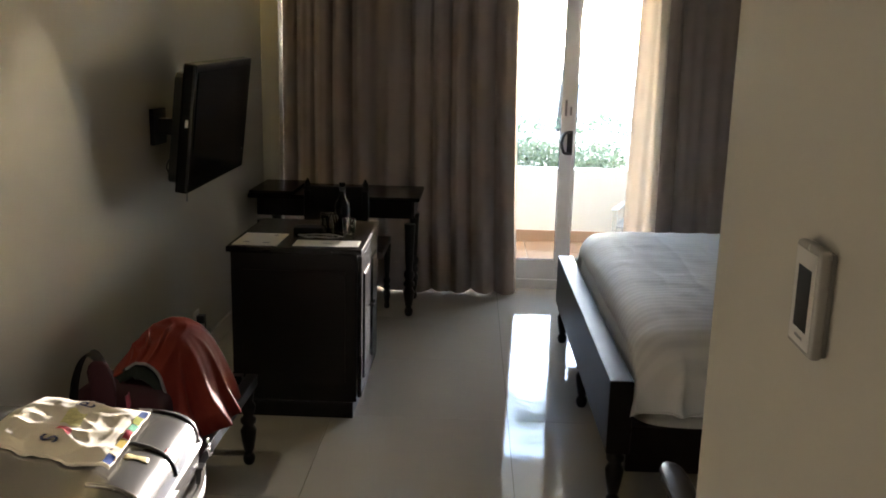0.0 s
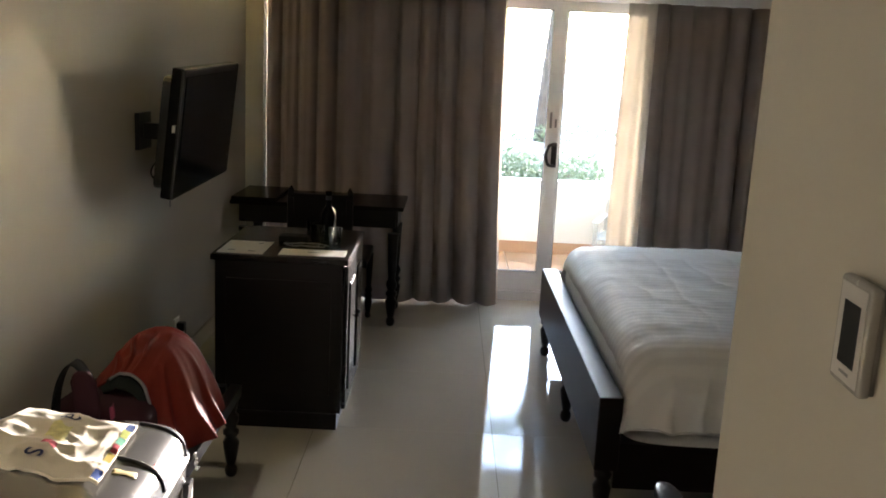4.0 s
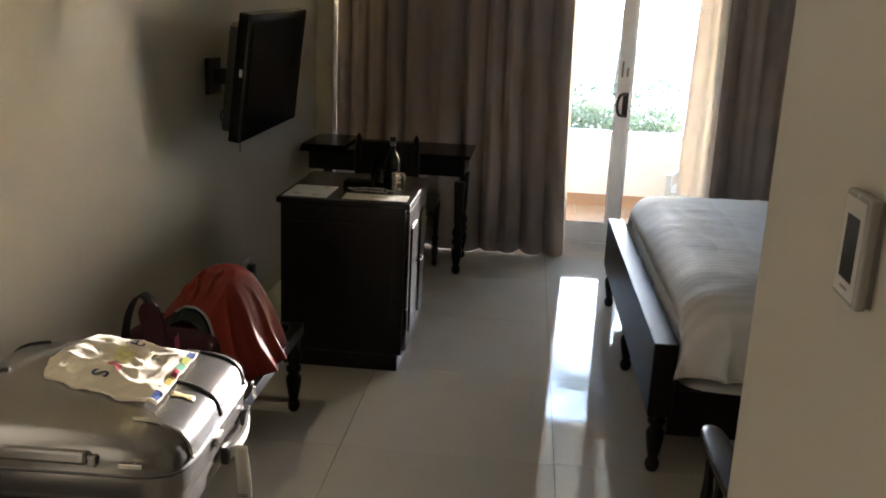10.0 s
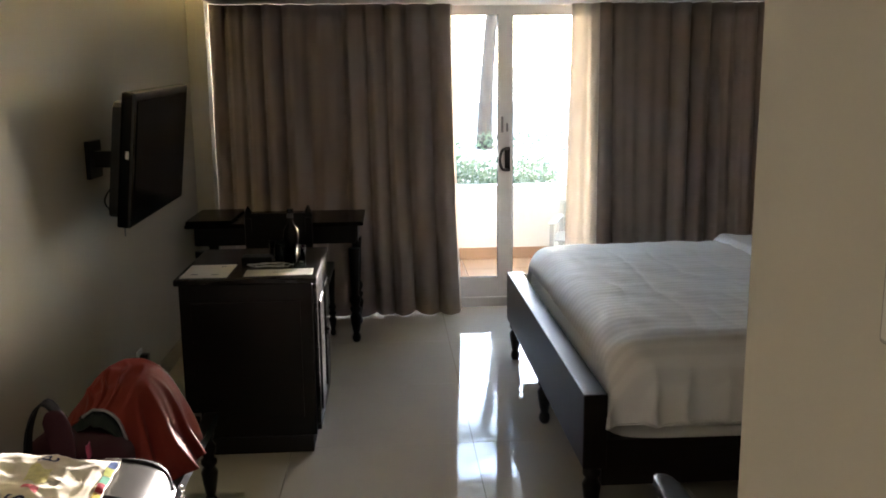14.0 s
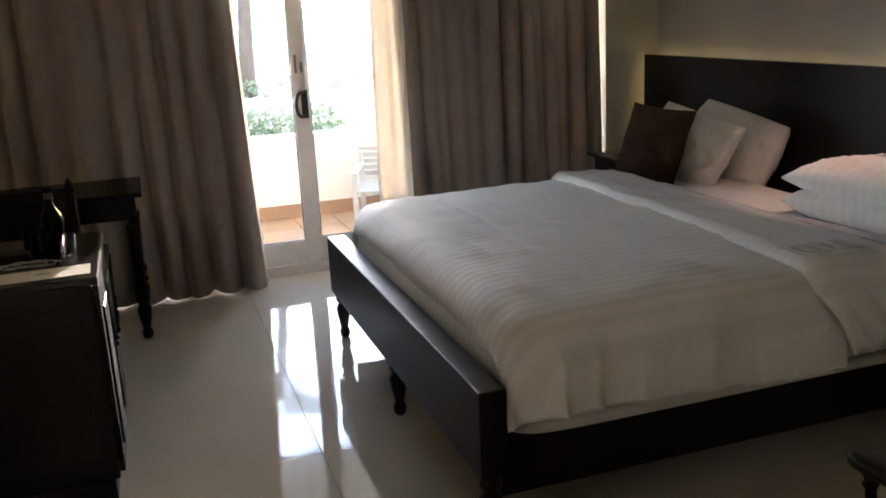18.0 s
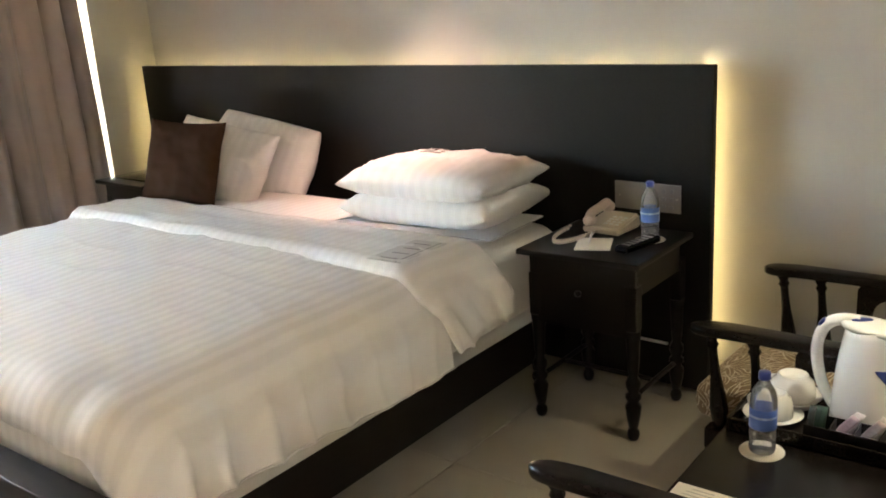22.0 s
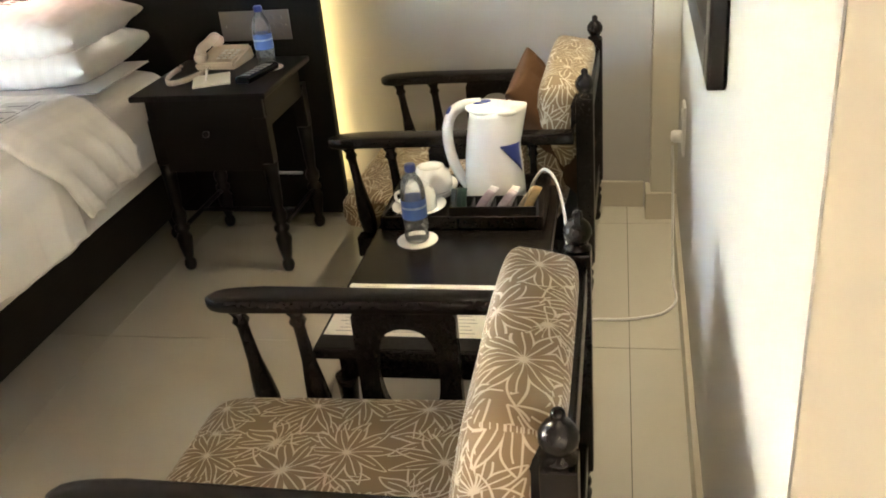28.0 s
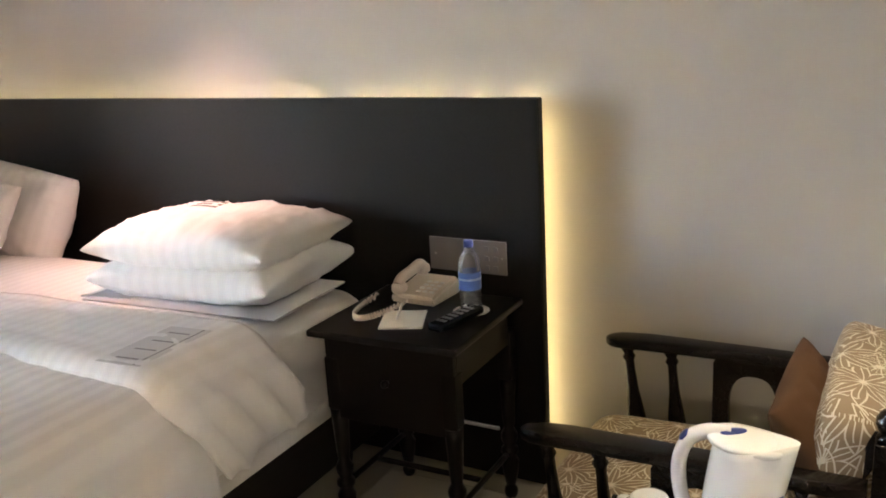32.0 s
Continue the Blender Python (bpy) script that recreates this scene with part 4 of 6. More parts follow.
# ---- armchairs ----
def splat_panel():
    """A board with an oval opening between arm and seat rail."""
    bm = bmesh.new()
    y0, y1, z0, z1 = -0.105, 0.105, 0.232, 0.532
    n = 40
    outer, inner = [], []
    for i in range(n):
        a = 2 * math.pi * (i + 0.5) / n
        c, s = math.cos(a), math.sin(a)
        k = 1 / max(abs(c), abs(s))
        outer.append(((y0 + y1) / 2 + c * k * (y1 - y0) / 2, (z0 + z1) / 2 + s * k * (z1 - z0) / 2))
        cc, ss = math.copysign(abs(c) ** 0.75, c), math.copysign(abs(s) ** 0.75, s)
        inner.append((cc * 0.062, 0.378 + ss * 0.105))
    vs = [[bm.verts.new((x, y, z)) for y, z in loop] for x in (-0.011, 0.011) for loop in (outer, inner)]
    for i in range(n):
        j = (i + 1) % n
        bm.faces.new((vs[0][i], vs[0][j], vs[1][j], vs[1][i]))
        bm.faces.new((vs[2][i], vs[3][i], vs[3][j], vs[2][j]))
        bm.faces.new((vs[0][i], vs[2][i], vs[2][j], vs[0][j]))
        bm.faces.new((vs[1][i], vs[1][j], vs[3][j], vs[3][i]))
    return bm


def arm_bar():
    """A flat arm with softly rounded edges and a drooping front end that tapers to a blunt tip."""
    bm = bmesh.new()
    stops = ((-0.33, 0.025), (-0.1, 0.030), (0.16, 0.034), (0.27, 0.036), (0.32, 0.034), (0.35, 0.029), (0.37, 0.021), (0.382, 0.011), (0.386, 0.004))
    rings = []
    for y, w in stops:
        droop = -0.006 * max(0.0, (y - 0.25) / 0.13)
        half = 0.0168 * min(1.0, 0.45 + 0.55 * w / 0.025)
        ring = []
        for k in range(20):
            a = 2 * math.pi * k / 20
            c, d = math.cos(a), math.sin(a)
            ring.append(bm.verts.new((w * math.copysign(abs(c) ** 0.45, c), y, 0.5412 + droop + half * math.copysign(abs(d) ** 0.55, d))))
        rings.append(ring)
    for p, q in zip(rings, rings[1:]):
        for k in range(20):
            bm.faces.new((p[k], p[(k + 1) % 20], q[(k + 1) % 20], q[k])).smooth = True
    bm.faces.new(rings[0])
    bm.faces.new(rings[-1][::-1])
    return bm


def armchair(label, m):
    t = thing("armchair", label, "armchair", m, "armchairs by the coffee table")
    for x in (-0.285, 0.285):
        part("armrest", turn(arm_bar(), Matrix.Translation((x, 0, 0))), WOOD_GLOSS, t)
        for y, lean in ((0.318, -7), (0.205, -5), (-0.215, 0)):
            part("baluster", turn(lathe([(r * (1.15 if y > 0 else 0.95), z * 1.10) for r, z in BALUSTER], 14), pose(x, y - 0.03 * (lean != 0), 0.235, lean, 0, 0)), WOOD_GLOSS, t)
        part("splat", turn(splat_panel(), Matrix.Translation((x, -0.022, 0))), WOOD_GLOSS, t)
        part("side_rail", box(x - 0.022, x + 0.022, -0.345, 0.33, 0.17, 0.2345, 0.004), WOOD_GLOSS, t)
        part("front_leg", turn(turned_leg(0.17, 0.7), Matrix.Translation((x, 0.30, 0))), WOOD_GLOSS, t)
        post = part("back_post", box(x - 0.024, x + 0.024, -0.385, -0.337, 0.16, 0.655, 0.004), WOOD_GLOSS, t)
        part("finial", lathe(((0.022, 0.0), (0.024, 0.006), (0.014, 0.012), (0.020, 0.018), (0.026, 0.032), (0.025, 0.044), (0.017, 0.056), (0.008, 0.062), (0.010, 0.068), (0.008, 0.075), (0.003, 0.078)), 16, pose(x, -0.361, 0.655)), WOOD_GLOSS, post)
        part("foot", turn(turned_leg(0.16, 0.72), Matrix.Translation((x, -0.361, 0))), WOOD_GLOSS, post)
        part("brace", turn(box(-0.012, 0.012, -0.018, 0.018, 0.0, 0.46, 0.003), pose(x * 0.88, -0.15, 0.235, 26, 0, 0)), WOOD_GLOSS, t)
    part("front_rail", box(-0.262, 0.262, 0.28, 0.32, 0.17, 0.2345, 0.004), WOOD_GLOSS, t)
    part("back_rail", box(-0.26, 0.26, -0.375, -0.345, 0.17, 0.2345, 0.004), WOOD_GLOSS, t)
    part("top_rail", box(-0.26, 0.26, -0.378, -0.35, 0.57, 0.635, 0.005), WOOD_GLOSS, t)
    part("seat_deck", box(-0.262, 0.262, -0.344, 0.279, 0.205, 0.225), WOOD_GLOSS, t)
    part("seat_cushion", turn(rounded(0.53, 0.645, 0.115, 11.0, 5.0, 56, 12, 0.004, 1.0), pose(0, 0.075, 0.288, -1.5)), LEAF, t, "tan seat cushion with cream leaf outlines")
    part("back_cushion", turn(rounded(0.53, 0.43, 0.15, 11.0, 5.5, 56, 14, 0.004, 2.0), pose(0, -0.262, 0.475, 102, 0, 0)), LEAF, t, "tan back cushion with cream leaf outlines")
    return t


chair_near = armchair("low dark wooden armchair with leaf-patterned cushions", pose(1.248, 2.075, 0))
chair_far = copy_thing(chair_near, pose(2.752, 2.086, 0, 0, 0, -1.2) @ Matrix.Diagonal((1.09, 1.0, 1.0, 1.0)))
tagged(chair_far, "low dark wooden armchair with leaf cushions and a brown pillow")
pillow("brown scatter cushion leaning in the armchair", 0.38, 0.37, 0.12, pose(2.64, 1.835, 0.525, 58, 0, -6) @ pose(0, 0, 0, 0, 0, 5), TAN_CUSHION, 6.0, "cushion", 0.03)

# ---- coffee table ----
table = thing("coffee_table", "low dark lacquered coffee table between the armchairs", "coffee table")
part("tabletop", box(1.555, 2.405, 1.80, 2.262, 0.385, 0.412, 0.006), WOOD_GLOSS, table)
for a in ((1.60, 2.33, 2.205, 2.225), (1.60, 2.33, 1.84, 1.86)):
    part("apron", box(*a, 0.315, 0.3845, 0.002), WOOD_GLOSS, table)
for a in ((1.595, 1.615, 1.861, 2.204), (2.315, 2.335, 1.861, 2.204)):
    part("apron", box(*a, 0.315, 0.3845, 0.002), WOOD_GLOSS, table)
for x in (1.605, 2.325):
    for y in (1.85, 2.215):
        part("leg", turn(turned_leg(0.314, 0.95), Matrix.Translation((x, y, 0))), WOOD_GLOSS, table)

# ---- minibar cabinet ----
cab = thing("minibar_cabinet", "black-stained wooden minibar cabinet with panelled doors", "cabinet")
part("body", box(-0.648, -0.089, 3.955, 4.62, 0.075, 0.757, 0.004), WOOD, cab)
part("plinth", box(-0.634, -0.104, 3.945, 4.61, 0.0, 0.0745, 0.003), WOOD, cab)
part("top", box(-0.664, -0.066, 3.937, 4.64, 0.7575, 0.785, 0.006), WOOD_GLOSS, cab)
part("side_panel", box(-0.60, -0.14, 3.949, 3.9545, 0.16, 0.68, 0.002), WOOD, cab)
for y in (3.975, 4.292):
    d = part("door", box(-0.0885, -0.070, y, y + 0.31, 0.09, 0.747, 0.003), WOOD_GLOSS, cab)
    part("raised_panel", box(-0.0695, -0.062, y + 0.06, y + 0.25, 0.16, 0.66, 0.006, 1), WOOD_GLOSS, d)
    part("knob", lathe(((0.004, 0), (0.006, 0.008), (0.011, 0.016), (0.009, 0.022), (0.003, 0.025)), 10, pose(-0.0695, y + (0.28 if y < 4.1 else 0.03), 0.45, 0, 90, 0)), WOOD_GLOSS, d)

# ---- desk and chair ----
desk = thing("writing_desk", "dark wooden writing desk with turned legs under the window", "desk")
part("tabletop", box(-0.975, 0.085, 5.545, 6.075, 0.74, 0.765, 0.006), WOOD_GLOSS, desk)
part("apron", box(-0.92, 0.04, 5.575, 5.595, 0.630, 0.7395, 0.002), WOOD, desk)
part("apron", box(-0.92, 0.04, 6.025, 6.045, 0.630, 0.7395, 0.002), WOOD, desk)
part("side_apron", box(0.03, 0.05, 5.596, 6.024, 0.630, 0.7395, 0.002), WOOD, desk)
part("side_apron", box(-0.93, -0.91, 5.596, 6.024, 0.630, 0.7395, 0.002), WOOD, desk)
for x in (-0.90, 0.025):
    for y in (5.61, 6.015):
        part("leg", turn(turned_leg(0.594, 1.3), Matrix.Translation((x, y, 0))), WOOD, desk)
part("riser", box(-0.97, -0.70, 5.56, 6.06, 0.7655, 0.785, 0.004), WOOD_GLOSS, desk)
dc = thing("desk_chair", "dark wooden chair tucked under the desk", "chair", pose(-0.38, 5.47, 0))
for x in (-0.2, 0.2):
    part("front_leg", turn(turned_leg(0.43, 0.9), Matrix.Translation((x * 1.25, 0.30, 0))), WOOD, dc)
    part("back_post", turn(box(-0.018, 0.018, -0.018, 0.018, 0, 0.845, 0.004), pose(x * 0.84, -0.17, 0, 3)), WOOD, dc)
    part("finial", lathe(((0.017, 0.0), (0.019, 0.006), (0.011, 0.014), (0.017, 0.028), (0.018, 0.040), (0.010, 0.056), (0.005, 0.064), (0.002, 0.070)), 14, pose(x * 0.84, -0.2145, 0.8435)), WOOD, dc)
part("seat", box(-0.27, 0.27, -0.16, 0.34, 0.431, 0.475, 0.012), WOOD, dc)
part("backrest", box(-0.19, 0.19, -0.225, -0.20, 0.62, 0.87, 0.010), WOOD, dc)
part("cross_rail", box(-0.15, 0.15, -0.215, -0.195, 0.55, 0.59, 0.006), WOOD, dc)

# ---- television ----
tv = thing("television", "black flat television on a wall bracket", "television")
tv.matrix_basis = Matrix.LocRotScale((-0.742, 4.22, 1.306), Euler((0, radians(7.0), radians(-1.4))), None) @ pose(0, 0, 0, 2.0, 0, 0)
part("casing", box(-0.055, 0.0, -0.41, 0.41, -0.27, 0.27, 0.012), GLOSSBLACK, tv)
part("back_cover", box(-0.10, -0.0555, -0.38, 0.38, -0.24, 0.225, 0.04, 3), BLACK, tv)
part("screen", box(0.0005, 0.003, -0.375, 0.375, -0.205, 0.235, 0.001), SCREEN, tv)
part("side_trim", box(-0.010, 0.001, -0.4135, -0.4105, -0.262, 0.262, 0.001), plain("polished_black_trim", (0.03, 0.03, 0.03), 0.18, worn=0.02), tv, "polished trim along the edge")
part("indicator", box(0.0005, 0.003, 0.345, 0.36, -0.18, -0.165, 0.001), GREY_PL, tv)
part("port_label", box(-0.028, -0.016, -0.4125, -0.4105, 0.01, 0.04, 0.0), WHITE_PL, tv)
br = thing("wall_bracket", "black metal television wall bracket", "bracket")
part("wall_plate", box(LEFT + 0.0005, LEFT + 0.02, 4.06, 4.22, 1.20, 1.36, 0.003), BLACK, br)
part("arm", box(LEFT + 0.02, -0.845, 4.115, 4.165, 1.245, 1.315, 0.004), BLACK, br)
part("tilt_plate", box(-0.862, -0.846, 4.06, 4.40, 1.22, 1.34, 0.003), BLACK, br)
solo("television_cable", tube([(-0.855, 4.20, 1.20), (-0.93, 4.14, 1.17), (-0.975, 4.13, 1.10), (-0.95, 4.18, 1.05), (-0.86, 4.24, 1.07)], 0.004), BLACK, "black cable looped behind the television", "cable")

# ---- mirror ----
mm = Matrix.Translation((CORNER[0], CORNER[1], 0)) @ Matrix.Rotation(mw, 4, "Z")
mir = thing("wall_mirror", "tall mirror in a broad dark wooden frame", "mirror", mm)
part("frame", box(0.778, 0.848, 0.001, 0.032, 0.936, 1.95, 0.006), WOOD, mir)
part("frame", box(1.60, 1.67, 0.001, 0.032, 0.936, 1.95, 0.006), WOOD, mir)
part("frame", box(0.8485, 1.5995, 0.001, 0.032, 0.936, 1.006, 0.006), WOOD, mir)
part("frame", box(0.8485, 1.5995, 0.001, 0.032, 1.88, 1.95, 0.006), WOOD, mir)
part("mirror_glass", box(0.847, 1.601, 0.004, 0.014, 1.004, 1.882), MIRROR, mir)

# ---- thermostat ----
th = thing("thermostat", "white wall thermostat with a grey display", "thermostat", pose(passage_x(1.04), 1.04, 1.389, 0, 0, math.degrees(-math.atan(0.05))))
part("back_plate", box(-0.0045, -0.0003, -0.031, 0.036, -0.051, 0.051, 0.0015, 2), plain("clear_grey_plastic", (0.34, 0.33, 0.31), 0.2), th)
part("casing", box(-0.0172, -0.0046, -0.0345, 0.0385, -0.0535, 0.0535, 0.0055, 5), plain("grey_plastic_rim", (0.40, 0.385, 0.355), 0.25), th, "grey rounded casing")
part("face_plate", box(-0.0178, -0.0165, -0.0285, 0.0325, -0.0475, 0.0475, 0.0006), plain("grey_white_plastic", (0.60, 0.58, 0.54), 0.35), th, "pale grey face plate")
part("display", box(-0.0184, -0.0179, -0.0185, 0.0195, -0.031, 0.031, 0.0), plain("grey_display", (0.035, 0.037, 0.034), 0.22), th, "dark display")
part("maker_mark", box(-0.0183, -0.0179, -0.010, 0.012, -0.0405, -0.0375), GREY_PL, th)

# ---- luggage bench, suitcase, bag ----
bench = thing("luggage_bench", "dark wooden luggage bench with turned legs", "bench")
part("frame_rail", box(-0.465, -0.42, 1.62, 3.49, 0.325, 0.37, 0.004), WOOD, bench)
part("frame_rail", box(-0.99, -0.95, 1.62, 3.49, 0.325, 0.37, 0.004), WOOD, bench)
for y in (1.62, 3.45):
    part("end_rail", box(-0.949, -0.476, y, y + 0.04, 0.325, 0.37, 0.004), WOOD, bench)
for k in range(10):
    part("slat", box(-0.949, -0.476, 1.70 + k * 0.175, 1.80 + k * 0.175, 0.335, 0.369, 0.003), WOOD, bench)
for x in (-0.965, -0.455):
    for y in (1.66, 3.46):
        part("leg", turn(turned_leg(0.324, 1.15), Matrix.Translation((x, y, 0))), WOOD, bench)

case = thing("suitcase", "silver hard-shell suitcase lying on the luggage bench", "suitcase", pose(-0.655, 2.213, 0.371, 0, 0, 2))
part("lower_shell", turn(rounded(0.655, 0.59, 0.25, 9.0, 7.0, 64, 14), pose(0, 0, 0.125)), SILVER, case)
part("upper_shell", turn(rounded(0.675, 0.61, 0.25, 8.0, 3.6, 80, 22), pose(0, 0, 0.165)), SILVER, case)

# ---- suitcase details ----
def case_top(x, y):
    """The height of the upper shell over a place of the suitcase."""
    r = (abs(x / 0.3375) ** 8 + abs(y / 0.305) ** 8) ** (1 / 8)
    return 0.165 + 0.125 * max(0.0, 1 - min(1, r) ** 3.6) ** (1 / 3.6)


for y in (0.0, 0.215):
    for sg in (-1, 1):
        groove = [(sg * x, y, case_top(x, y) + 0.001) for x in (0.215, 0.235, 0.265, 0.29, 0.312, 0.328, 0.3345)]
        groove.append((sg * 0.338, y, 0.195))
        part("groove", tube(groove, 0.005, 8), GASKET, case, "black rubber groove")
# Third groove, drawn as a chrome line because it catches the light.
ridge = [(x, -0.215, case_top(x, -0.215) + 0.0015) for x in (0.20, 0.235, 0.265, 0.29, 0.312, 0.328, 0.3345)] + [(0.339, -0.215, 0.195)]
part("ridge", tube(ridge, 0.006, 8), CHROME, case, "groove round the corner, made bright for its glint")
part("zip_band", turn(rounded(0.682, 0.617, 0.020, 8.0, 6.0, 64, 8), pose(0, 0, 0.178)), plain("grey_zip_tape", (0.20, 0.20, 0.19), 0.4), case, "grey zip band")
part("zip_cord", turn(rounded(0.688, 0.623, 0.005, 8.0, 4.0, 64, 6), pose(0, 0, 0.178)), BLACK, case)
for k in range(4):
    part("zip_pull", turn(rounded(0.008, 0.014, 0.016, 2.5, 2.5, 12, 6), pose(0.348 + 0.003 * (k % 2), 0.262 + 0.005 * k, 0.172 - 0.016 * k, 0, 0, 30 * k)), CHROME, case)
recess = part("side_handle", box(-0.10, 0.13, -0.318, -0.300, 0.205, 0.238, 0.008), SILVER, case, "silver recessed carrying handle on the long side")
part("hinge", box(0.13, 0.15, -0.314, -0.298, 0.20, 0.228, 0.004), SILVER, recess)
part("badge", box(0.20, 0.255, -0.3115, -0.302, 0.200, 0.213, 0.002), CHROME, case)
hd2 = part("carry_handle", box(0.329, 0.350, 0.015, 0.055, 0.045, 0.095, 0.006), BLACK, case, "black bracket of the top handle")
part("bracket", box(0.329, 0.350, 0.195, 0.235, 0.07, 0.12, 0.006), BLACK, hd2)
part("grip", sheet(lambda u, v: (0.352 + 0.016 * math.sin(math.pi * u), 0.035 + 0.18 * u, 0.055 + 0.03 * u + 0.032 * v), 16, 4, 0.010), WHITE_PL, hd2, "pale grey handle grip")
part("lock", box(0.335, 0.349, -0.06, -0.01, 0.135, 0.162, 0.004), CHROME, case)
for y in (-0.22, 0.22):
    part("wheel", lathe(((0.008, -0.012), (0.024, -0.01), (0.024, 0.01), (0.008, 0.012)), 12, pose(-0.34, y, 0.03, 90)), BLACK, case)


def sticker(x0, y0, w, d, rot, mat):
    c, s = math.cos(radians(rot)), math.sin(radians(rot))

    def fn(u, v):
        a, b = (u - 0.5) * w, (v - 0.5) * d * (1 + 0.25 * math.sin(9 * u))
        x, y = x0 + a * c - b * s, y0 + a * s + b * c
        return x, y, case_top(x, y) + 0.0015
    part("sticker", sheet(fn, 8, 4, 0.0006), mat, case)


sticker(0.265, -0.065, 0.055, 0.022, 10, plain("pale_gold_sticker", (0.66, 0.56, 0.28), 0.5, vary=0.3, scale=60.0))
sticker(0.318, 0.02, 0.02, 0.026, 0, plain("red_sticker", (0.50, 0.06, 0.05), 0.5, vary=0.4, scale=80.0))
sticker(0.085, 0.225, 0.05, 0.022, 12, plain("red_white_sticker", (0.45, 0.05, 0.05), 0.5, vary=0.6, scale=50.0))
sticker(0.175, 0.275, 0.035, 0.018, 5, PAPER)
tagp = part("luggage_tag", sheet(lambda u, v: (0.350 + 0.038 * v + 0.018 * u, 0.055 + 0.016 * math.sin(3 * u) - 0.02 * u, 0.085 - 0.20 * u), 14, 3, 0.001), PAPER, case, "white paper airline tag on the handle")
for k in range(9):
    part("bar", box(0.366, 0.392, 0.0415, 0.0428, -0.055 - 0.006 * k, -0.0525 - 0.006 * k + 0.0012 * (k % 2)), INK, tagp)

# ---- canvas tote on the suitcase ----
def tote_fn(u, v):
    """The flat bag over its four corners, rumpled; u along it, v across it."""
    near = Vector((-0.745, 2.155, 0)).lerp(Vector((-0.412, 2.055, 0)), u)
    far = Vector((-0.758, 2.470, 0)).lerp(Vector((-0.437, 2.388, 0)), u)
    p = near.lerp(far, v)
    p += Vector((0.016 * noise.noise(Vector((v * 4, u * 2, 1))) - 0.045 * (1 - u) ** 2 * math.sin(math.pi * v), 0.016 * noise.noise(Vector((u * 5, v, 6))) - 0.012 * math.sin(math.pi * u) * (1 - v), 0))
    rim = min(1.0, 8 * min(u, 1 - u, v, 1 - v))
    lump = 0.020 * (1 - u) * math.sin(math.pi * min(1, v * 0.9 + 0.05)) + 0.008 * max(0, noise.noise(Vector((u * 3.4, v * 2.8, 7))))
    ridge = (1 - abs(noise.noise(Vector((u * 2.2 + v * 1.4, v * 5.0, 11))))) ** 5 * 0.006 + (1 - abs(noise.noise(Vector((u * 6, v * 3.5 - u * 2, 4))))) ** 6 * 0.004
    z = 0.6645 + rim * (0.006 + lump + ridge * (1 - 0.35 * u)) + 0.010 * (1 - rim) * max(0, noise.noise(Vector((u * 9, v * 9, 2))))
    return p.x, p.y, z


tote = thing("tote_bag", "crumpled cream canvas tote bag with coloured squares on the suitcase", "bag")
part("cloth", sheet(tote_fn, 72, 60, 0.003), CANVAS, tote)
part("seam", tube([tuple(Vector(tote_fn(k / 30, 0.012)) + Vector((0, 0, 0.002))) for k in range(31)], 0.0028, 6, steps=2), CANVAS, tote)
for k, col in enumerate(((0.02, 0.07, 0.30), (0.85, 0.75, 0.60), (0.60, 0.45, 0.08), (0.45, 0.03, 0.05), (0.10, 0.35, 0.22), (0.45, 0.50, 0.10), (0.03, 0.08, 0.25))):
    v0, v1 = 0.02 + k * 0.137, 0.02 + k * 0.137 + 0.125
    part("colour_square", sheet(lambda u, v: tuple(Vector(tote_fn(0.925 + 0.066 * u, v0 + (v1 - v0) * v)) + Vector((0, 0, 0.0018))), 3, 4), plain("print_%d" % k, col, 0.8), tote)


def letter(char, size, mat, parent, fn, u, v, rot):
    """A printed letter that follows the cloth."""
    cu = bpy.data.curves.new("letter", "FONT")
    cu.body, cu.size, cu.align_x, cu.align_y = char, size, "CENTER", "CENTER"
    tmp = bpy.data.objects.new("letter", cu)
    scene.collection.objects.link(tmp)
    me = bpy.data.meshes.new_from_object(tmp.evaluated_get(bpy.context.evaluated_depsgraph_get()))
    bpy.data.objects.remove(tmp)
    spin = Matrix.Rotation(radians(rot), 2)
    for vert in me.vertices:
        a, b = spin @ vert.co.xy
        vert.co = Vector(fn(min(1, max(0, u + a / 0.335)), min(1, max(0, v + b / 0.32)))) + Vector((0, 0, 0.004))
    me.materials.clear()
    me.materials.append(mat)
    ob = new("letter", me)
    ob.parent = parent
    return ob


NAVY = plain("navy_print", (0.02, 0.03, 0.10), 0.8)
letter("s", 0.085, NAVY, tote, tote_fn, 0.48, 0.18, -95)
letter("a", 0.085, NAVY, tote, tote_fn, 0.52, 0.77, -95)
part("print_patch", sheet(lambda u, v: tuple(Vector(tote_fn(0.44 + 0.14 * u, 0.42 + 0.24 * v + 0.03 * math.sin(7 * u))) + Vector((0, 0, 0.0015))), 6, 5), plain("yellow_print", (0.70, 0.66, 0.30), 0.8, vary=0.25, scale=70.0), tote)

part("print_patch", sheet(lambda u, v: tuple(Vector(tote_fn(0.46 + 0.10 * u, 0.29 + 0.07 * v + 0.02 * math.sin(5 * u))) + Vector((0, 0, 0.0015))), 6, 4), plain("red_print", (0.55, 0.10, 0.12), 0.8, vary=0.3, scale=70.0), tote)

# ---- red bag ----
bag = thing("holdall", "red nylon holdall slumped on the bench, half unzipped", "bag")


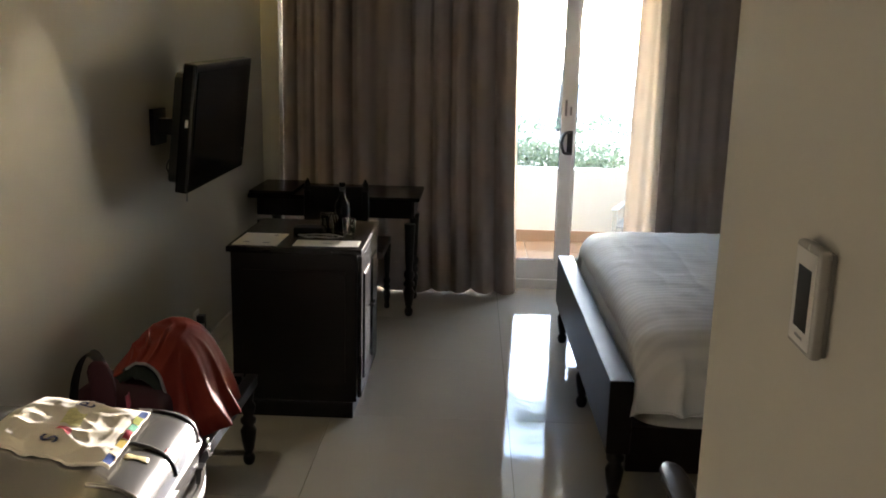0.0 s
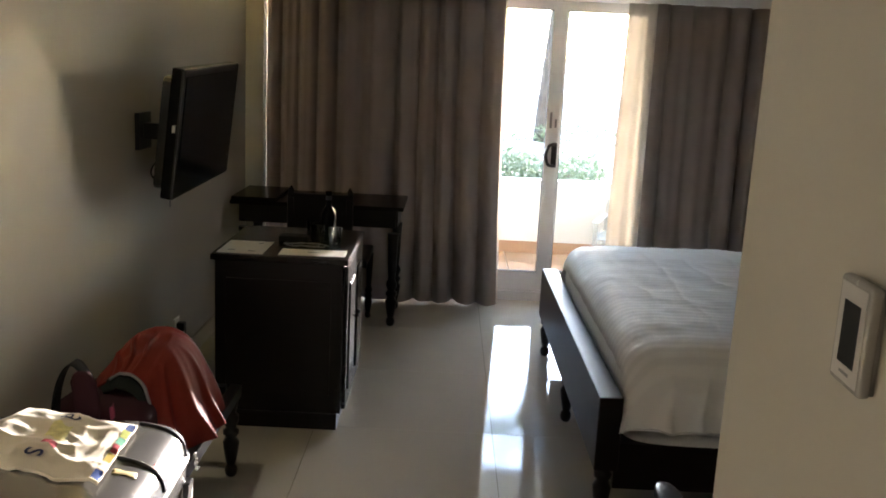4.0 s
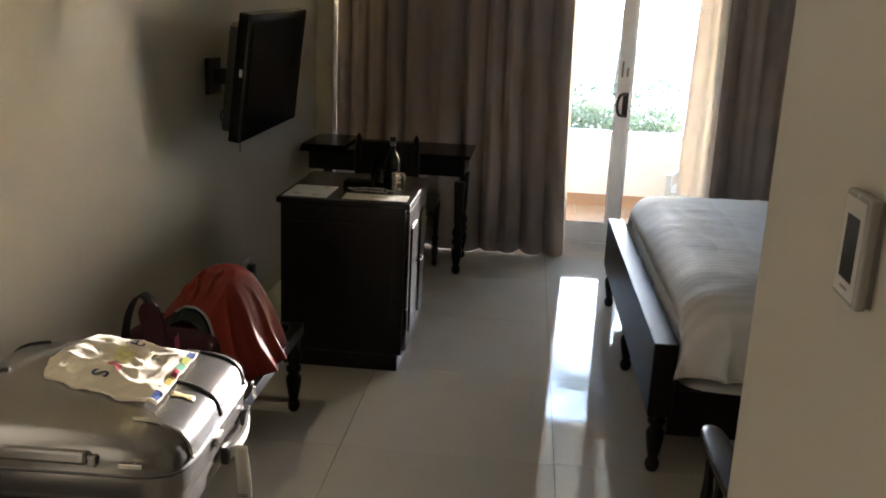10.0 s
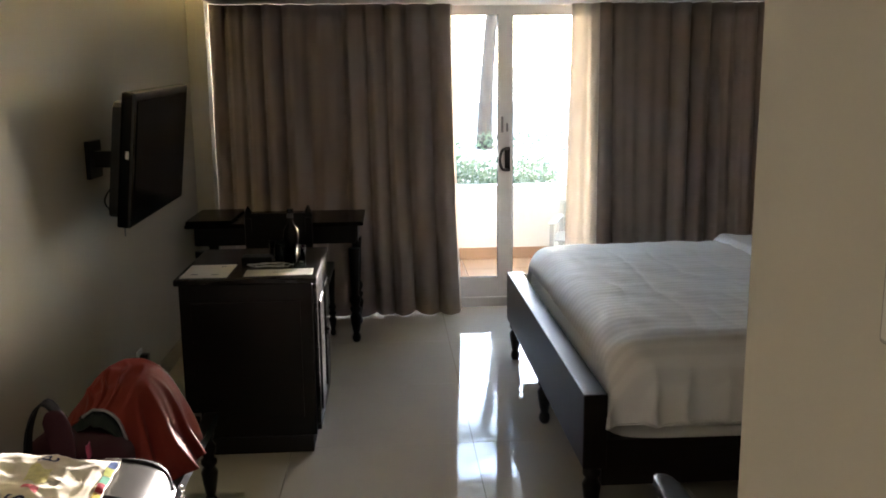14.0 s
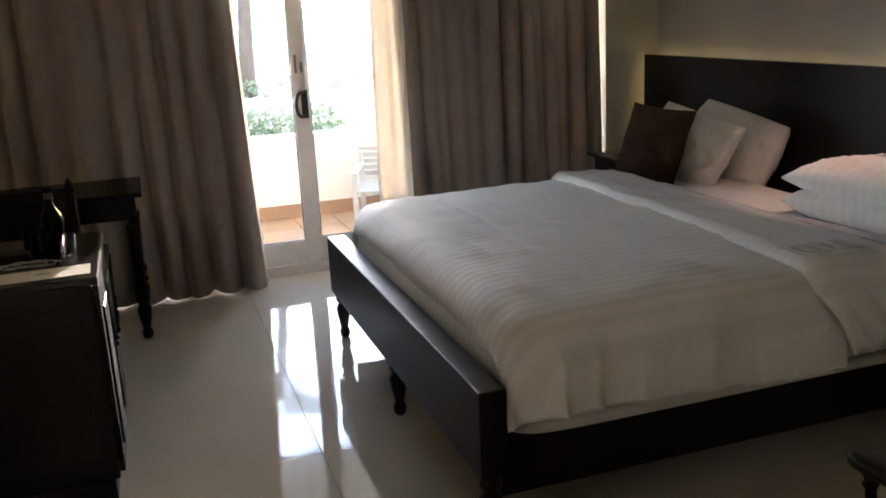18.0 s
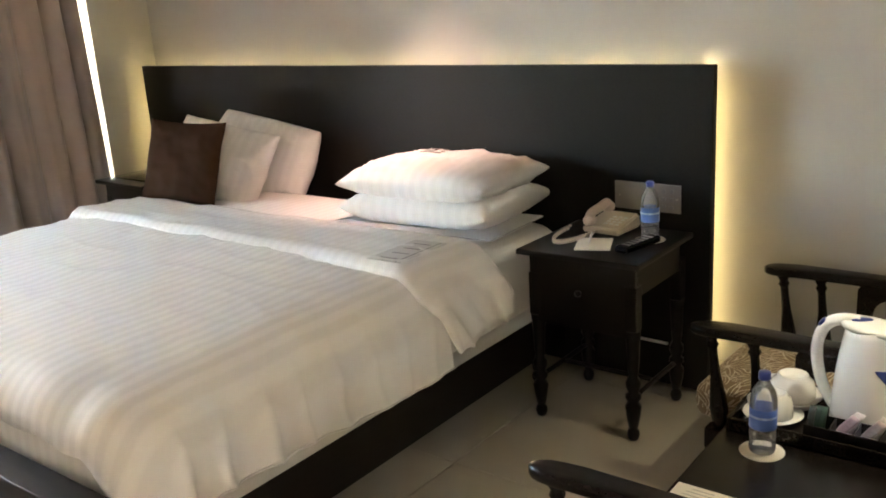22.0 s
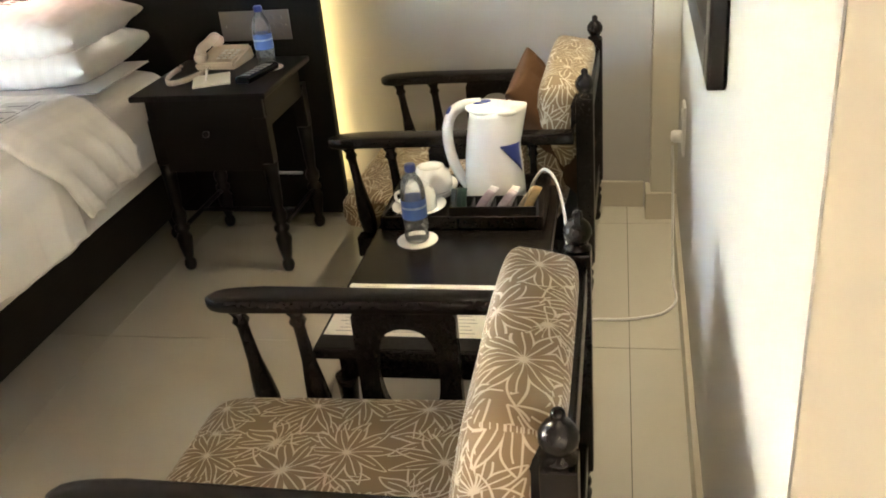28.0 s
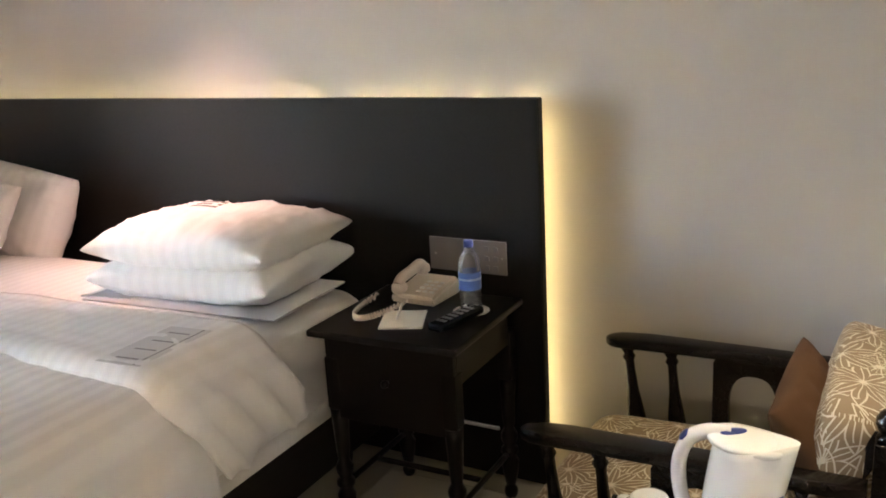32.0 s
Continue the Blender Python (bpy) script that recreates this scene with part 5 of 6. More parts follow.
def shell(u, v):
    """The red cover: a lopsided tent that rises to one peak and falls from it in sharp fanned pleats over the bench rail."""
    rise = 1 - (1 - min(1.0, u / 0.54)) ** 1.8 if u < 0.62 else max(0.0, 1 - ((u - 0.62) / 0.38) ** 2.5) ** 0.58
    right = max(0.0, (u - 0.45) / 0.55)
    swell = math.sin(math.pi * min(1.0, 0.25 + 0.60 * v))
    x = -0.872 + 0.440 * u * (0.92 + 0.08 * swell) - 0.10 * max(0.0, 1 - v / 0.40) ** 1.3 * right
    y = 2.86 + 0.41 * v - 0.05 * math.exp(-((v - 0.22) / 0.2) ** 2) * right * (1 - rise)
    top = 0.625 + 0.075 * math.sin(math.pi * min(1.0, v * 0.85)) - 0.10 * max(0.0, v - 0.7) ** 1.5 / 0.25
    z = 0.372 + (top - 0.372) * rise
    drop = max(0.0, top - z) / (top - 0.372)
    phi = math.atan2(y - 3.02, x + 0.60)
    wave = (phi * 1.7 + 0.35 * noise.noise(Vector((u * 3, v * 3, 5)))) % 1.0
    pleat = (0.5 - 0.5 * math.cos(2 * math.pi * wave)) ** 3.0
    out = 0.036 * pleat * drop ** 1.3 * min(1.0, 2.2 * right)
    x += (0.030 * max(0.0, drop - 0.7) / 0.3 - 0.016 * math.sin(math.pi * min(1.0, drop))) * right * math.exp(-((v - 0.35) / 0.35) ** 2)
    cross = (u * 8 + 1.6 * v + 0.3 * noise.noise(Vector((u * 5, v * 5, 1)))) % 1.0
    cross = max(0.0, 1 - abs(cross - 0.5) / 0.2) * math.exp(-((u - 0.50) / 0.18) ** 2) * math.exp(-((v - 0.25) / 0.22) ** 2)
    x += out * math.cos(phi) * 0.9 + 0.010 * noise.noise(Vector((u * 4, v * 5, 2)))
    y += out * math.sin(phi) * 0.7 + 0.012 * noise.noise(Vector((u * 5, 1, v * 3)))
    z += 0.030 * cross + 0.010 * noise.noise(Vector((u * 6, v * 6, 9))) * rise + out * 0.2
    return x, y, max(z, 0.3715)


part("red_shell", sheet(shell, 120, 90, 0.004), RED, bag)
MAROON = cloth("maroon_nylon", (0.030, 0.006, 0.009), 700.0, 0.75, Sheen_Weight=0.0, Specular_IOR_Level=0.2)
part("pocket_side", turn(rounded(0.32, 0.30, 0.205, 4.0, 2.6, 40, 16, 0.018, 3.0), pose(-0.70, 2.90, 0.470, 0, 0, 4)), MAROON, bag, "dark maroon pocket side of the bag")
part("lining", sheet(lambda u, v: tuple(Vector(shell(0.30 + 0.58 * u, 0.02)) + Vector((-0.012, -0.035 * v, -0.012 - 0.035 * v))), 30, 4, 0.004), cloth("black_green_lining", (0.012, 0.016, 0.013), 700.0, 0.8, Sheen_Weight=0.0, Specular_IOR_Level=0.2), bag, "black lining folded out of the opening")
part("piping", tube([shell(f, 0.0) for f in (0.42, 0.52, 0.60, 0.68, 0.76, 0.84, 0.92)], 0.005, 6), GREY_PL, bag, "pale grey piping along the opening")
part("zip_pull", sheet(lambda u, v: (-0.634 + 0.014 * math.sin(math.pi * v), 2.704 + 0.01 * u, 0.585 - 0.045 * u - 0.008 * math.cos(6 * v)), 5, 6, 0.004), plain("pink_pull", (0.20, 0.02, 0.05), 0.4), bag, "pink cord pull on the zip")


def strap(u, v):
    a = u * math.pi
    return -0.755 - 0.062 * math.cos(a) + 0.006 * math.sin(7 * u), 2.715 + 0.055 * v + 0.02 * math.sin(4 * u), 0.50 + 0.195 * max(0, math.sin(a)) ** 0.55


part("handle", sheet(strap, 28, 3, 0.005), BLACKCLOTH, bag, "black webbing carrying strap")
part("strap_base", sheet(lambda u, v: (-0.742 + (0.075 - 0.02 * u * u) * v + 0.012 * math.sin(3 * u), 2.700 - 0.012 * math.sin(3 * u) + 0.02 * v * u, 0.52 + 0.172 * u * (1 - 0.22 * (2 * v - 1) ** 4) - 0.012 * v * u), 14, 10, 0.008), MAROON, bag, "maroon padded end of the strap")

# ---- wall sockets and cables ----
def socket(name, label, m, w, h, mat):
    t = thing(name, label, "socket", m)
    part("plate", box(-w / 2, w / 2, 0.0003, 0.009, -h / 2, h / 2, 0.003), mat, t)
    return t


s1 = socket("wall_socket", "white wall socket with a black plug", pose(LEFT, 4.60, 0.245, 0, 0, -90), 0.085, 0.085, WHITE_PL)
part("plug", box(-0.022, 0.022, 0.0095, 0.05, -0.022, 0.022, 0.006), BLACK, s1)
solo("plug_cord", tube([(LEFT + 0.05, 4.60, 0.235), (LEFT + 0.055, 4.59, 0.15), (LEFT + 0.05, 4.57, 0.06), (LEFT + 0.10, 4.50, 0.012), (-0.80, 4.45, 0.010), (-0.70, 4.40, 0.010)], 0.004), BLACK, "black cord from the socket to the minibar", "cord")
solo("television_lead", tube([(LEFT + 0.012, 4.50, 1.04), (LEFT + 0.010, 4.51, 0.96), (LEFT + 0.008, 4.51, 0.88)], 0.004), GREY_PL, "grey lead hanging below the television", "cord")
s2 = socket("wall_socket", "white wall socket with an adapter plugged in", mm @ pose(1.90, 0.0, 0.475), 0.085, 0.15, WHITE_PL)
part("adapter", lathe(((0.014, 0.0), (0.019, 0.003), (0.019, 0.022), (0.015, 0.03), (0.004, 0.032)), 18, pose(0, 0.0095, -0.025, -90)), WHITE_PL, s2, "round white plug")
part("switch", box(-0.02, 0.02, 0.0095, 0.013, 0.03, 0.055, 0.002), WHITE_PL, s2)
def on_wall(a, off, z):
    return tuple(mm @ Vector((a, off, z)))


solo("floor_cord", tube([on_wall(1.90, 0.035, 0.42), on_wall(1.91, 0.03, 0.30), on_wall(1.89, 0.026, 0.12), on_wall(1.80, 0.024, 0.012), (2.47, 1.470, 0.006), (2.39, 1.514, 0.006), (2.355, 1.61, 0.006), (2.35, 1.70, 0.006), (2.34, 1.76, 0.006), (2.30, 1.79, 0.04), (2.22, 1.785, 0.20), (2.12, 1.775, 0.33)], 0.0042), WHITE_PL, "white kettle cord running along the skirting", "cord")
plate = thing("socket_panel", "steel switch and socket panel on the headboard", "socket", Matrix.Translation((hb_a + hd * 0.244).to_3d() + Vector((-0.0005, 0, 0.7455))) @ Matrix.Rotation(math.atan2(hd.y, hd.x) - math.pi / 2, 4, "Z"))
part("plate", box(-0.007, -0.0005, -0.132, 0.132, -0.052, 0.052, 0.002), plain("satin_steel_plate", (0.24, 0.23, 0.22), 0.42, 0.5, 0.05), plate)
for k in range(6):
    part("switch", box(-0.0095, -0.0073, -0.105 + (k // 3) * 0.03, -0.09 + (k // 3) * 0.03, -0.04 + (k % 3) * 0.03, -0.025 + (k % 3) * 0.03, 0.001), GREY_PL, plate)
part("screw", lathe(((0.002, 0), (0.003, 0.0012)), 8, pose(-0.007, 0.11, 0, 0, -90)), CHROME, plate)
part("screw", lathe(((0.002, 0), (0.003, 0.0012)), 8, pose(-0.007, -0.118, 0, 0, -90)), CHROME, plate)

# ---- bottles ----
def bottle(label, m):
    t = thing("water_bottle", label, "bottle", m, "bottles of water")
    body = [(0.026, 0.0), (0.030, 0.004), (0.0315, 0.015), (0.029, 0.025), (0.031, 0.04), (0.0305, 0.065), (0.0275, 0.075), (0.031, 0.085), (0.031, 0.125), (0.0305, 0.14), (0.026, 0.158), (0.017, 0.172), (0.0125, 0.18), (0.0125, 0.186)]
    part("bottle_body", lathe(body, 24), WATER, t)
    part("cap", lathe(((0.0135, 0.1863), (0.0140, 0.188), (0.0140, 0.201), (0.0125, 0.2045), (0.004, 0.205)), 20), BLUE_PL, t, "blue screw cap")
    lab = part("label", sheet(lambda u, v: (0.0317 * math.cos(6.2832 * u), 0.0317 * math.sin(6.2832 * u), 0.066 + 0.050 * v), 28, 1), plain("blue_label", (0.07, 0.15, 0.46), 0.35, vary=0.2), t, "printed blue label")
    part("label_band", sheet(lambda u, v: (0.0322 * math.cos(6.2832 * u), 0.0322 * math.sin(6.2832 * u), 0.094 + 0.006 * v), 28, 1), plain("pale_blue_band", (0.28, 0.36, 0.56), 0.35, vary=0.4, scale=60.0), lab)
    return t


b1 = bottle("small clear water bottle with a blue cap on a white coaster", pose(2.055, 2.14, 0.4145))
b2 = copy_thing(b1, pose(2.88, 2.80, 0.6495))
tagged(b2, "small clear water bottle with a blue cap on the nightstand")
for x, y, z in ((2.055, 2.14, 0.4125), (2.88, 2.80, 0.6475)):
    solo("coaster", lathe(((0.030, 0), (0.052, 0.0003), (0.052, 0.0016), (0.030, 0.0018)), 28), PAPER, "round white paper coaster under a water bottle", "coaster", pose(x, y, z), "paper coasters")

# ---- tea tray ----
tray = thing("tea_tray", "dark wooden tea tray with compartments", "tray")
part("tray_base", box(2.125, 2.395, 1.835, 2.24, 0.4125, 0.420, 0.002), WOOD_GLOSS, tray)
for a in ((2.115, 2.405, 1.825, 1.8345), (2.115, 2.405, 2.2405, 2.25), (2.115, 2.1245, 1.835, 2.24), (2.3955, 2.405, 1.835, 2.24)):
    part("tray_wall", box(*a, 0.4125, 0.448, 0.003), WOOD_GLOSS, tray)
sach = thing("sachet_box", "dark wooden sachet box in four compartments", "box")
for y in (1.845, 1.90, 1.955, 2.01, 2.065):
    part("divider", box(2.135, 2.20, y, y + 0.004, 0.4205, 0.468, 0.001), WOOD, sach)
part("long_side", box(2.131, 2.1348, 1.845, 2.069, 0.4205, 0.468, 0.001), WOOD, sach)
part("long_side", box(2.2002, 2.204, 1.845, 2.069, 0.4205, 0.468, 0.001), WOOD, sach)
rs = random.Random(5)
for k, (y, col) in enumerate(((1.865, (0.70, 0.48, 0.25)), (1.885, (0.74, 0.62, 0.45)), (1.92, (0.74, 0.70, 0.68)), (1.938, (0.62, 0.50, 0.52)), (1.975, (0.74, 0.70, 0.70)), (1.992, (0.55, 0.42, 0.46)), (2.03, (0.05, 0.10, 0.08)), (2.043, (0.04, 0.08, 0.07)), (2.055, (0.06, 0.07, 0.07)))):
    hgt = 0.092 if k < 6 else 0.080
    sc = solo("sachet", sheet(lambda u, v: ((0.022 if k < 6 else 0.016) * (v - 0.5) + 0.004 * math.sin(4 * u), 0.004 * math.sin(math.pi * u), hgt * u), 6, 4, 0.003), plain("sachet_%d" % k, col, 0.35, vary=0.15, scale=90.0),
              "paper sachet standing in the tea box", "sachet", pose(2.167 + rs.uniform(-0.004, 0.004), y + (0.010 if k < 6 else 0.0), 0.4245, -6 if k < 6 else 3, (-20 - 9 * (k % 2)) if k < 6 else 4, 90 + rs.uniform(-14, 14)), "tea and sugar sachets")


def kettle(m):
    t = thing("kettle", "white plastic electric kettle with blue trim", "kettle", m)

    def body(u, v):
        a = 2 * math.pi * u
        r = 0.072 - 0.022 * v + 0.004 * math.sin(math.pi * v)
        spout = max(0.0, math.cos(a)) ** 6 * 0.034 * max(0, v - 0.55) / 0.45
        return (r + spout) * math.cos(a), r * 1.0 * math.sin(a), 0.018 + 0.195 * v + 0.005 * math.cos(a) * v

    bm = bmesh.new()
    nu, nv = 40, 16
    g = [[bm.verts.new(body(i / nu, j / nv)) for i in range(nu)] for j in range(nv + 1)]
    for j in range(nv):
        for i in range(nu):
            bm.faces.new((g[j][i], g[j][(i + 1) % nu], g[j + 1][(i + 1) % nu], g[j + 1][i])).smooth = True
    bm.faces.new(g[0][::-1])
    bm.faces.new(g[-1])
    part("body", bm, KETTLE, t)
    part("base", lathe(((0.060, 0.0), (0.072, 0.002), (0.072, 0.012), (0.066, 0.0175)), 32), KETTLE, t)
    lid = part("lid", turn(rounded(0.126, 0.099, 0.026, 2.3, 2.4, 32, 10), pose(0.002, 0, 0.2125, 0, 7, 0)), KETTLE, t)
    part("button", turn(rounded(0.050, 0.022, 0.010, 2.0, 2.0, 20, 8), pose(-0.018, 0, 0.2265, 0, 4, 35)), BLUE_PL, lid, "blue lid button")

    part("handle", tube([(-0.022, 0, 0.224), (-0.060, 0, 0.223), (-0.088, 0, 0.208), (-0.103, 0, 0.172), (-0.102, 0, 0.125), (-0.088, 0, 0.075), (-0.064, 0, 0.034)], 0.0125, 14), KETTLE, t)
    part("switch", turn(rounded(0.010, 0.020, 0.022, 2.5, 2.5, 16, 8), pose(-0.096, 0, 0.214, 0, 40, 0)), BLUE_PL, t, "blue thumb switch")
    part("water_gauge", sheet(lambda u, v: tuple(Vector(body(0.79 + 0.15 * u, 0.64 - 0.03 * u - (0.02 + 0.32 * u) * (1 - v))) * 1.0 + Vector((0.0012, -0.0012, 0))), 8, 6, 0.001), BLUE_PL, t, "blue pointed gauge panel")
    return t


kettle(pose(2.297, 1.968, 0.4205, 0, 0, -82) @ Matrix.Diagonal((1.13, 1.13, 1.20, 1.0)))
solo("power_cord", tube([(2.27, 1.875, 0.44), (2.23, 1.855, 0.50), (2.19, 1.825, 0.545), (2.15, 1.795, 0.53), (2.12, 1.775, 0.46), (2.07, 1.765, 0.38), (2.05, 1.77, 0.34)], 0.0042), WHITE_PL, "white kettle cord arching over the table edge", "cord")


def cup(label, m):
    t = thing("cup", label, "cup", m, "cups on saucers")
    part("cup_body", lathe(((0.004, 0.006), (0.0205, 0.006), (0.0215, 0.0), (0.0255, 0.0), (0.0265, 0.005), (0.0345, 0.012), (0.0385, 0.026), (0.0400, 0.052), (0.0385, 0.052), (0.0365, 0.026), (0.032, 0.015), (0.012, 0.009)), 28), CERAMIC, t)
    part("cup_handle", tube([(0.036, 0, 0.046), (0.054, 0, 0.044), (0.056, 0, 0.026), (0.033, 0, 0.016)], 0.0038, 8), CERAMIC, t)
    return t


sc0 = solo("saucer", lathe(((0.030, 0.0), (0.034, 0.002), (0.070, 0.012), (0.074, 0.015), (0.071, 0.0158), (0.032, 0.005), (0.004, 0.004)), 32), CERAMIC, "white china saucer on the tea tray", "saucer", pose(2.225, 2.168, 0.4205), "saucers")
copy_thing(sc0, pose(2.322, 2.150, 0.4365, 0, -4, 0))
c0 = cup("white china cup turned upside down on its saucer", pose(2.225, 2.168, 0.4905, 180, 0, 75) @ Matrix.Scale(1.22, 4))
copy_thing(c0, pose(2.322, 2.150, 0.5060, 180, 0, 60) @ Matrix.Scale(1.22, 4))
solo("teaspoon", tube([(2.15, 2.215, 0.438), (2.18, 2.20, 0.4385), (2.205, 2.21, 0.4385)], 0.0022, 6), CHROME, "steel teaspoon lying on a saucer", "spoon")

# ---- papers and menus ----
def paper(label, m, w, d, lines, name="leaflet"):
    t = thing(name, label, "paper", m)
    part("sheet", box(-w / 2, w / 2, -d / 2, d / 2, 0, 0.0012, 0), PAPER, t)
    for x, y, lw, lh in lines:
        part("print", box(x - lw / 2, x + lw / 2, y - lh / 2, y + lh / 2, 0.0013, 0.0016, 0), INK, t)
    return t


rows = [(0.095 - 0.0135 * k, y, 0.0016, 0.05 + 0.03 * ((k * 7 + int(y * 90)) % 3) / 2) for k in range(15) for y in (-0.11, 0.0, 0.11)]
paper("pale printed menu card lying on the coffee table", pose(1.716, 2.08, 0.4125, 0, 0, -0.5), 0.218, 0.345, rows, "menu_card")
paper("white leaflet lying on the minibar cabinet", pose(-0.545, 4.105, 0.7855, 0, 0, 0), 0.20, 0.27, [(-0.05, -0.07, 0.03, 0.015), (0.04, -0.08, 0.03, 0.012), (0.05, 0.09, 0.02, 0.012)])
paper("white leaflet at the edge of the minibar cabinet", pose(-0.235, 4.05, 0.7855, 0, 0, 2), 0.29, 0.13, [(0.0, 0.0, 0.05, 0.01)])
coil = [(-0.29 + (0.085 + 0.012 * math.sin(2.7 * k)) * math.cos(0.55 * k) + 0.02 * math.sin(0.21 * k), 4.19 + (0.035 + 0.008 * math.cos(1.9 * k)) * math.sin(0.55 * k), 0.788 + 0.003 * (k % 3)) for k in range(34)]
solo("charger_cable", tube(coil, 0.0016, 6, steps=3), plain("grey_cable", (0.42, 0.42, 0.40), 0.45), "coiled pale grey charger cable on the minibar cabinet", "cable")
dk = thing("wine_bottle", "dark glass bottle standing on the minibar cabinet", "bottle", pose(-0.21, 4.34, 0.7855))
part("bottle_body", lathe(((0.030, 0.0), (0.036, 0.004), (0.036, 0.12), (0.033, 0.14), (0.016, 0.165), (0.0135, 0.175), (0.0135, 0.225), (0.015, 0.227), (0.015, 0.236)), 20), GLOSSBLACK, dk)
part("neck_label", lathe(((0.0142, 0.195), (0.0143, 0.196), (0.0143, 0.215), (0.0142, 0.216)), 16), plain("dark_foil", (0.05, 0.05, 0.055), 0.35), dk)
for x, y, h in ((-0.25, 4.27, 0.085), (-0.17, 4.28, 0.075), (-0.28, 4.33, 0.09)):
    solo("tumbler", lathe(((0.024, 0.0), (0.028, 0.003), (0.033, h), (0.031, h), (0.026, 0.008), (0.004, 0.007)), 20), CLEAR, "clear glass tumbler on the minibar cabinet", "glass", pose(x, y, 0.7855), "tumblers on the cabinet")
wl = thing("wallet", "black folded purse lying on the minibar cabinet", "purse", pose(-0.36, 4.30, 0.7855))
part("cover", box(-0.07, 0.07, -0.045, 0.045, 0.0, 0.028, 0.008), BLACKCLOTH, wl)

# ---- telephone, pad and remote on the nightstand ----
ph = thing("telephone", "ivory desk telephone with its receiver on the cradle", "telephone", pose(2.955, 2.985, 0.6475, 0, 0, -94) @ Matrix.Diagonal((0.92, 0.80, 0.95, 1)))
bm = prism([(-0.085, -0.10), (0.085, -0.10), (0.085, 0.10), (-0.085, 0.10)], 0.0, 0.05)
for v in bm.verts:
    if v.co.z > 0.02:
        v.co.z = 0.026 + 0.028 * (v.co.y + 0.10) / 0.20
        v.co.x *= 0.93
        v.co.y *= 0.94
bmesh.ops.bevel(bm, geom=list(bm.edges), offset=0.008, segments=3, affect="EDGES")
part("base", bm, IVORY_PL, ph)
slope = math.degrees(math.atan2(0.028, 0.20))
for i in range(3):
    for j in range(4):
        part("key", turn(box(-0.008, 0.008, -0.006, 0.006, 0, 0.004, 0.0015), pose(0.005 + i * 0.024, -0.055 + j * 0.026, 0.0325 + (j * 0.026) * 0.14, slope)), WHITE_PL, ph)
hs = part("receiver", tube([(-0.055, -0.090, 0.052), (-0.055, -0.062, 0.070), (-0.055, 0.0, 0.078), (-0.055, 0.062, 0.087), (-0.055, 0.090, 0.073)], 0.018, 12), IVORY_PL, ph)
part("earpiece", turn(rounded(0.05, 0.055, 0.035, 2.6, 3.0, 24, 8), pose(-0.055, 0.082, 0.068, slope)), IVORY_PL, hs)
part("mouthpiece", turn(rounded(0.05, 0.055, 0.035, 2.6, 3.0, 24, 8), pose(-0.055, -0.080, 0.044, slope)), IVORY_PL, hs)
coil = []
for k in range(140):
    f = k / 139
    a = f * 2 * math.pi * 34
    base = Vector((2.90 - 0.20 * math.sin(math.pi * f) ** 0.8, 3.045 + 0.055 * math.cos(math.pi * f) + 0.02, 0.657))
    coil.append(tuple(base + Vector((0.006 * math.cos(a), 0.006 * math.cos(a) * 0.5, 0.0075 * math.sin(a)))))
solo("coiled_cord", tube(coil, 0.0034, 5, steps=2), IVORY_PL, "coiled ivory telephone cord on the nightstand", "cord")
pad = thing("note_pad", "small white note pad with a pen on the nightstand", "note pad", pose(2.745, 2.945, 0.6475, 0, 0, 22))
part("pad", box(-0.07, 0.07, -0.06, 0.06, 0, 0.006, 0.001), PAPER, pad)
solo("pen", lathe(((0.001, 0), (0.004, 0.012), (0.0042, 0.11), (0.003, 0.125), (0.001, 0.128)), 10), WHITE_PL, "white ballpoint pen on the note pad", "pen", pose(2.715, 2.95, 0.6585, 0, 88, 22))
rc = thing("remote_control", "black television remote control on the nightstand", "remote control", pose(2.785, 2.80, 0.6475, 0, 0, -12))
part("shell", box(-0.095, 0.095, -0.025, 0.025, 0.0, 0.022, 0.007), GLOSSBLACK, rc)
for i in range(6):
    for j in range(3):
        part("button", box(-0.07 + i * 0.024, -0.058 + i * 0.024, -0.016 + j * 0.012, -0.008 + j * 0.012, 0.0221, 0.024, 0), GREY_PL, rc)

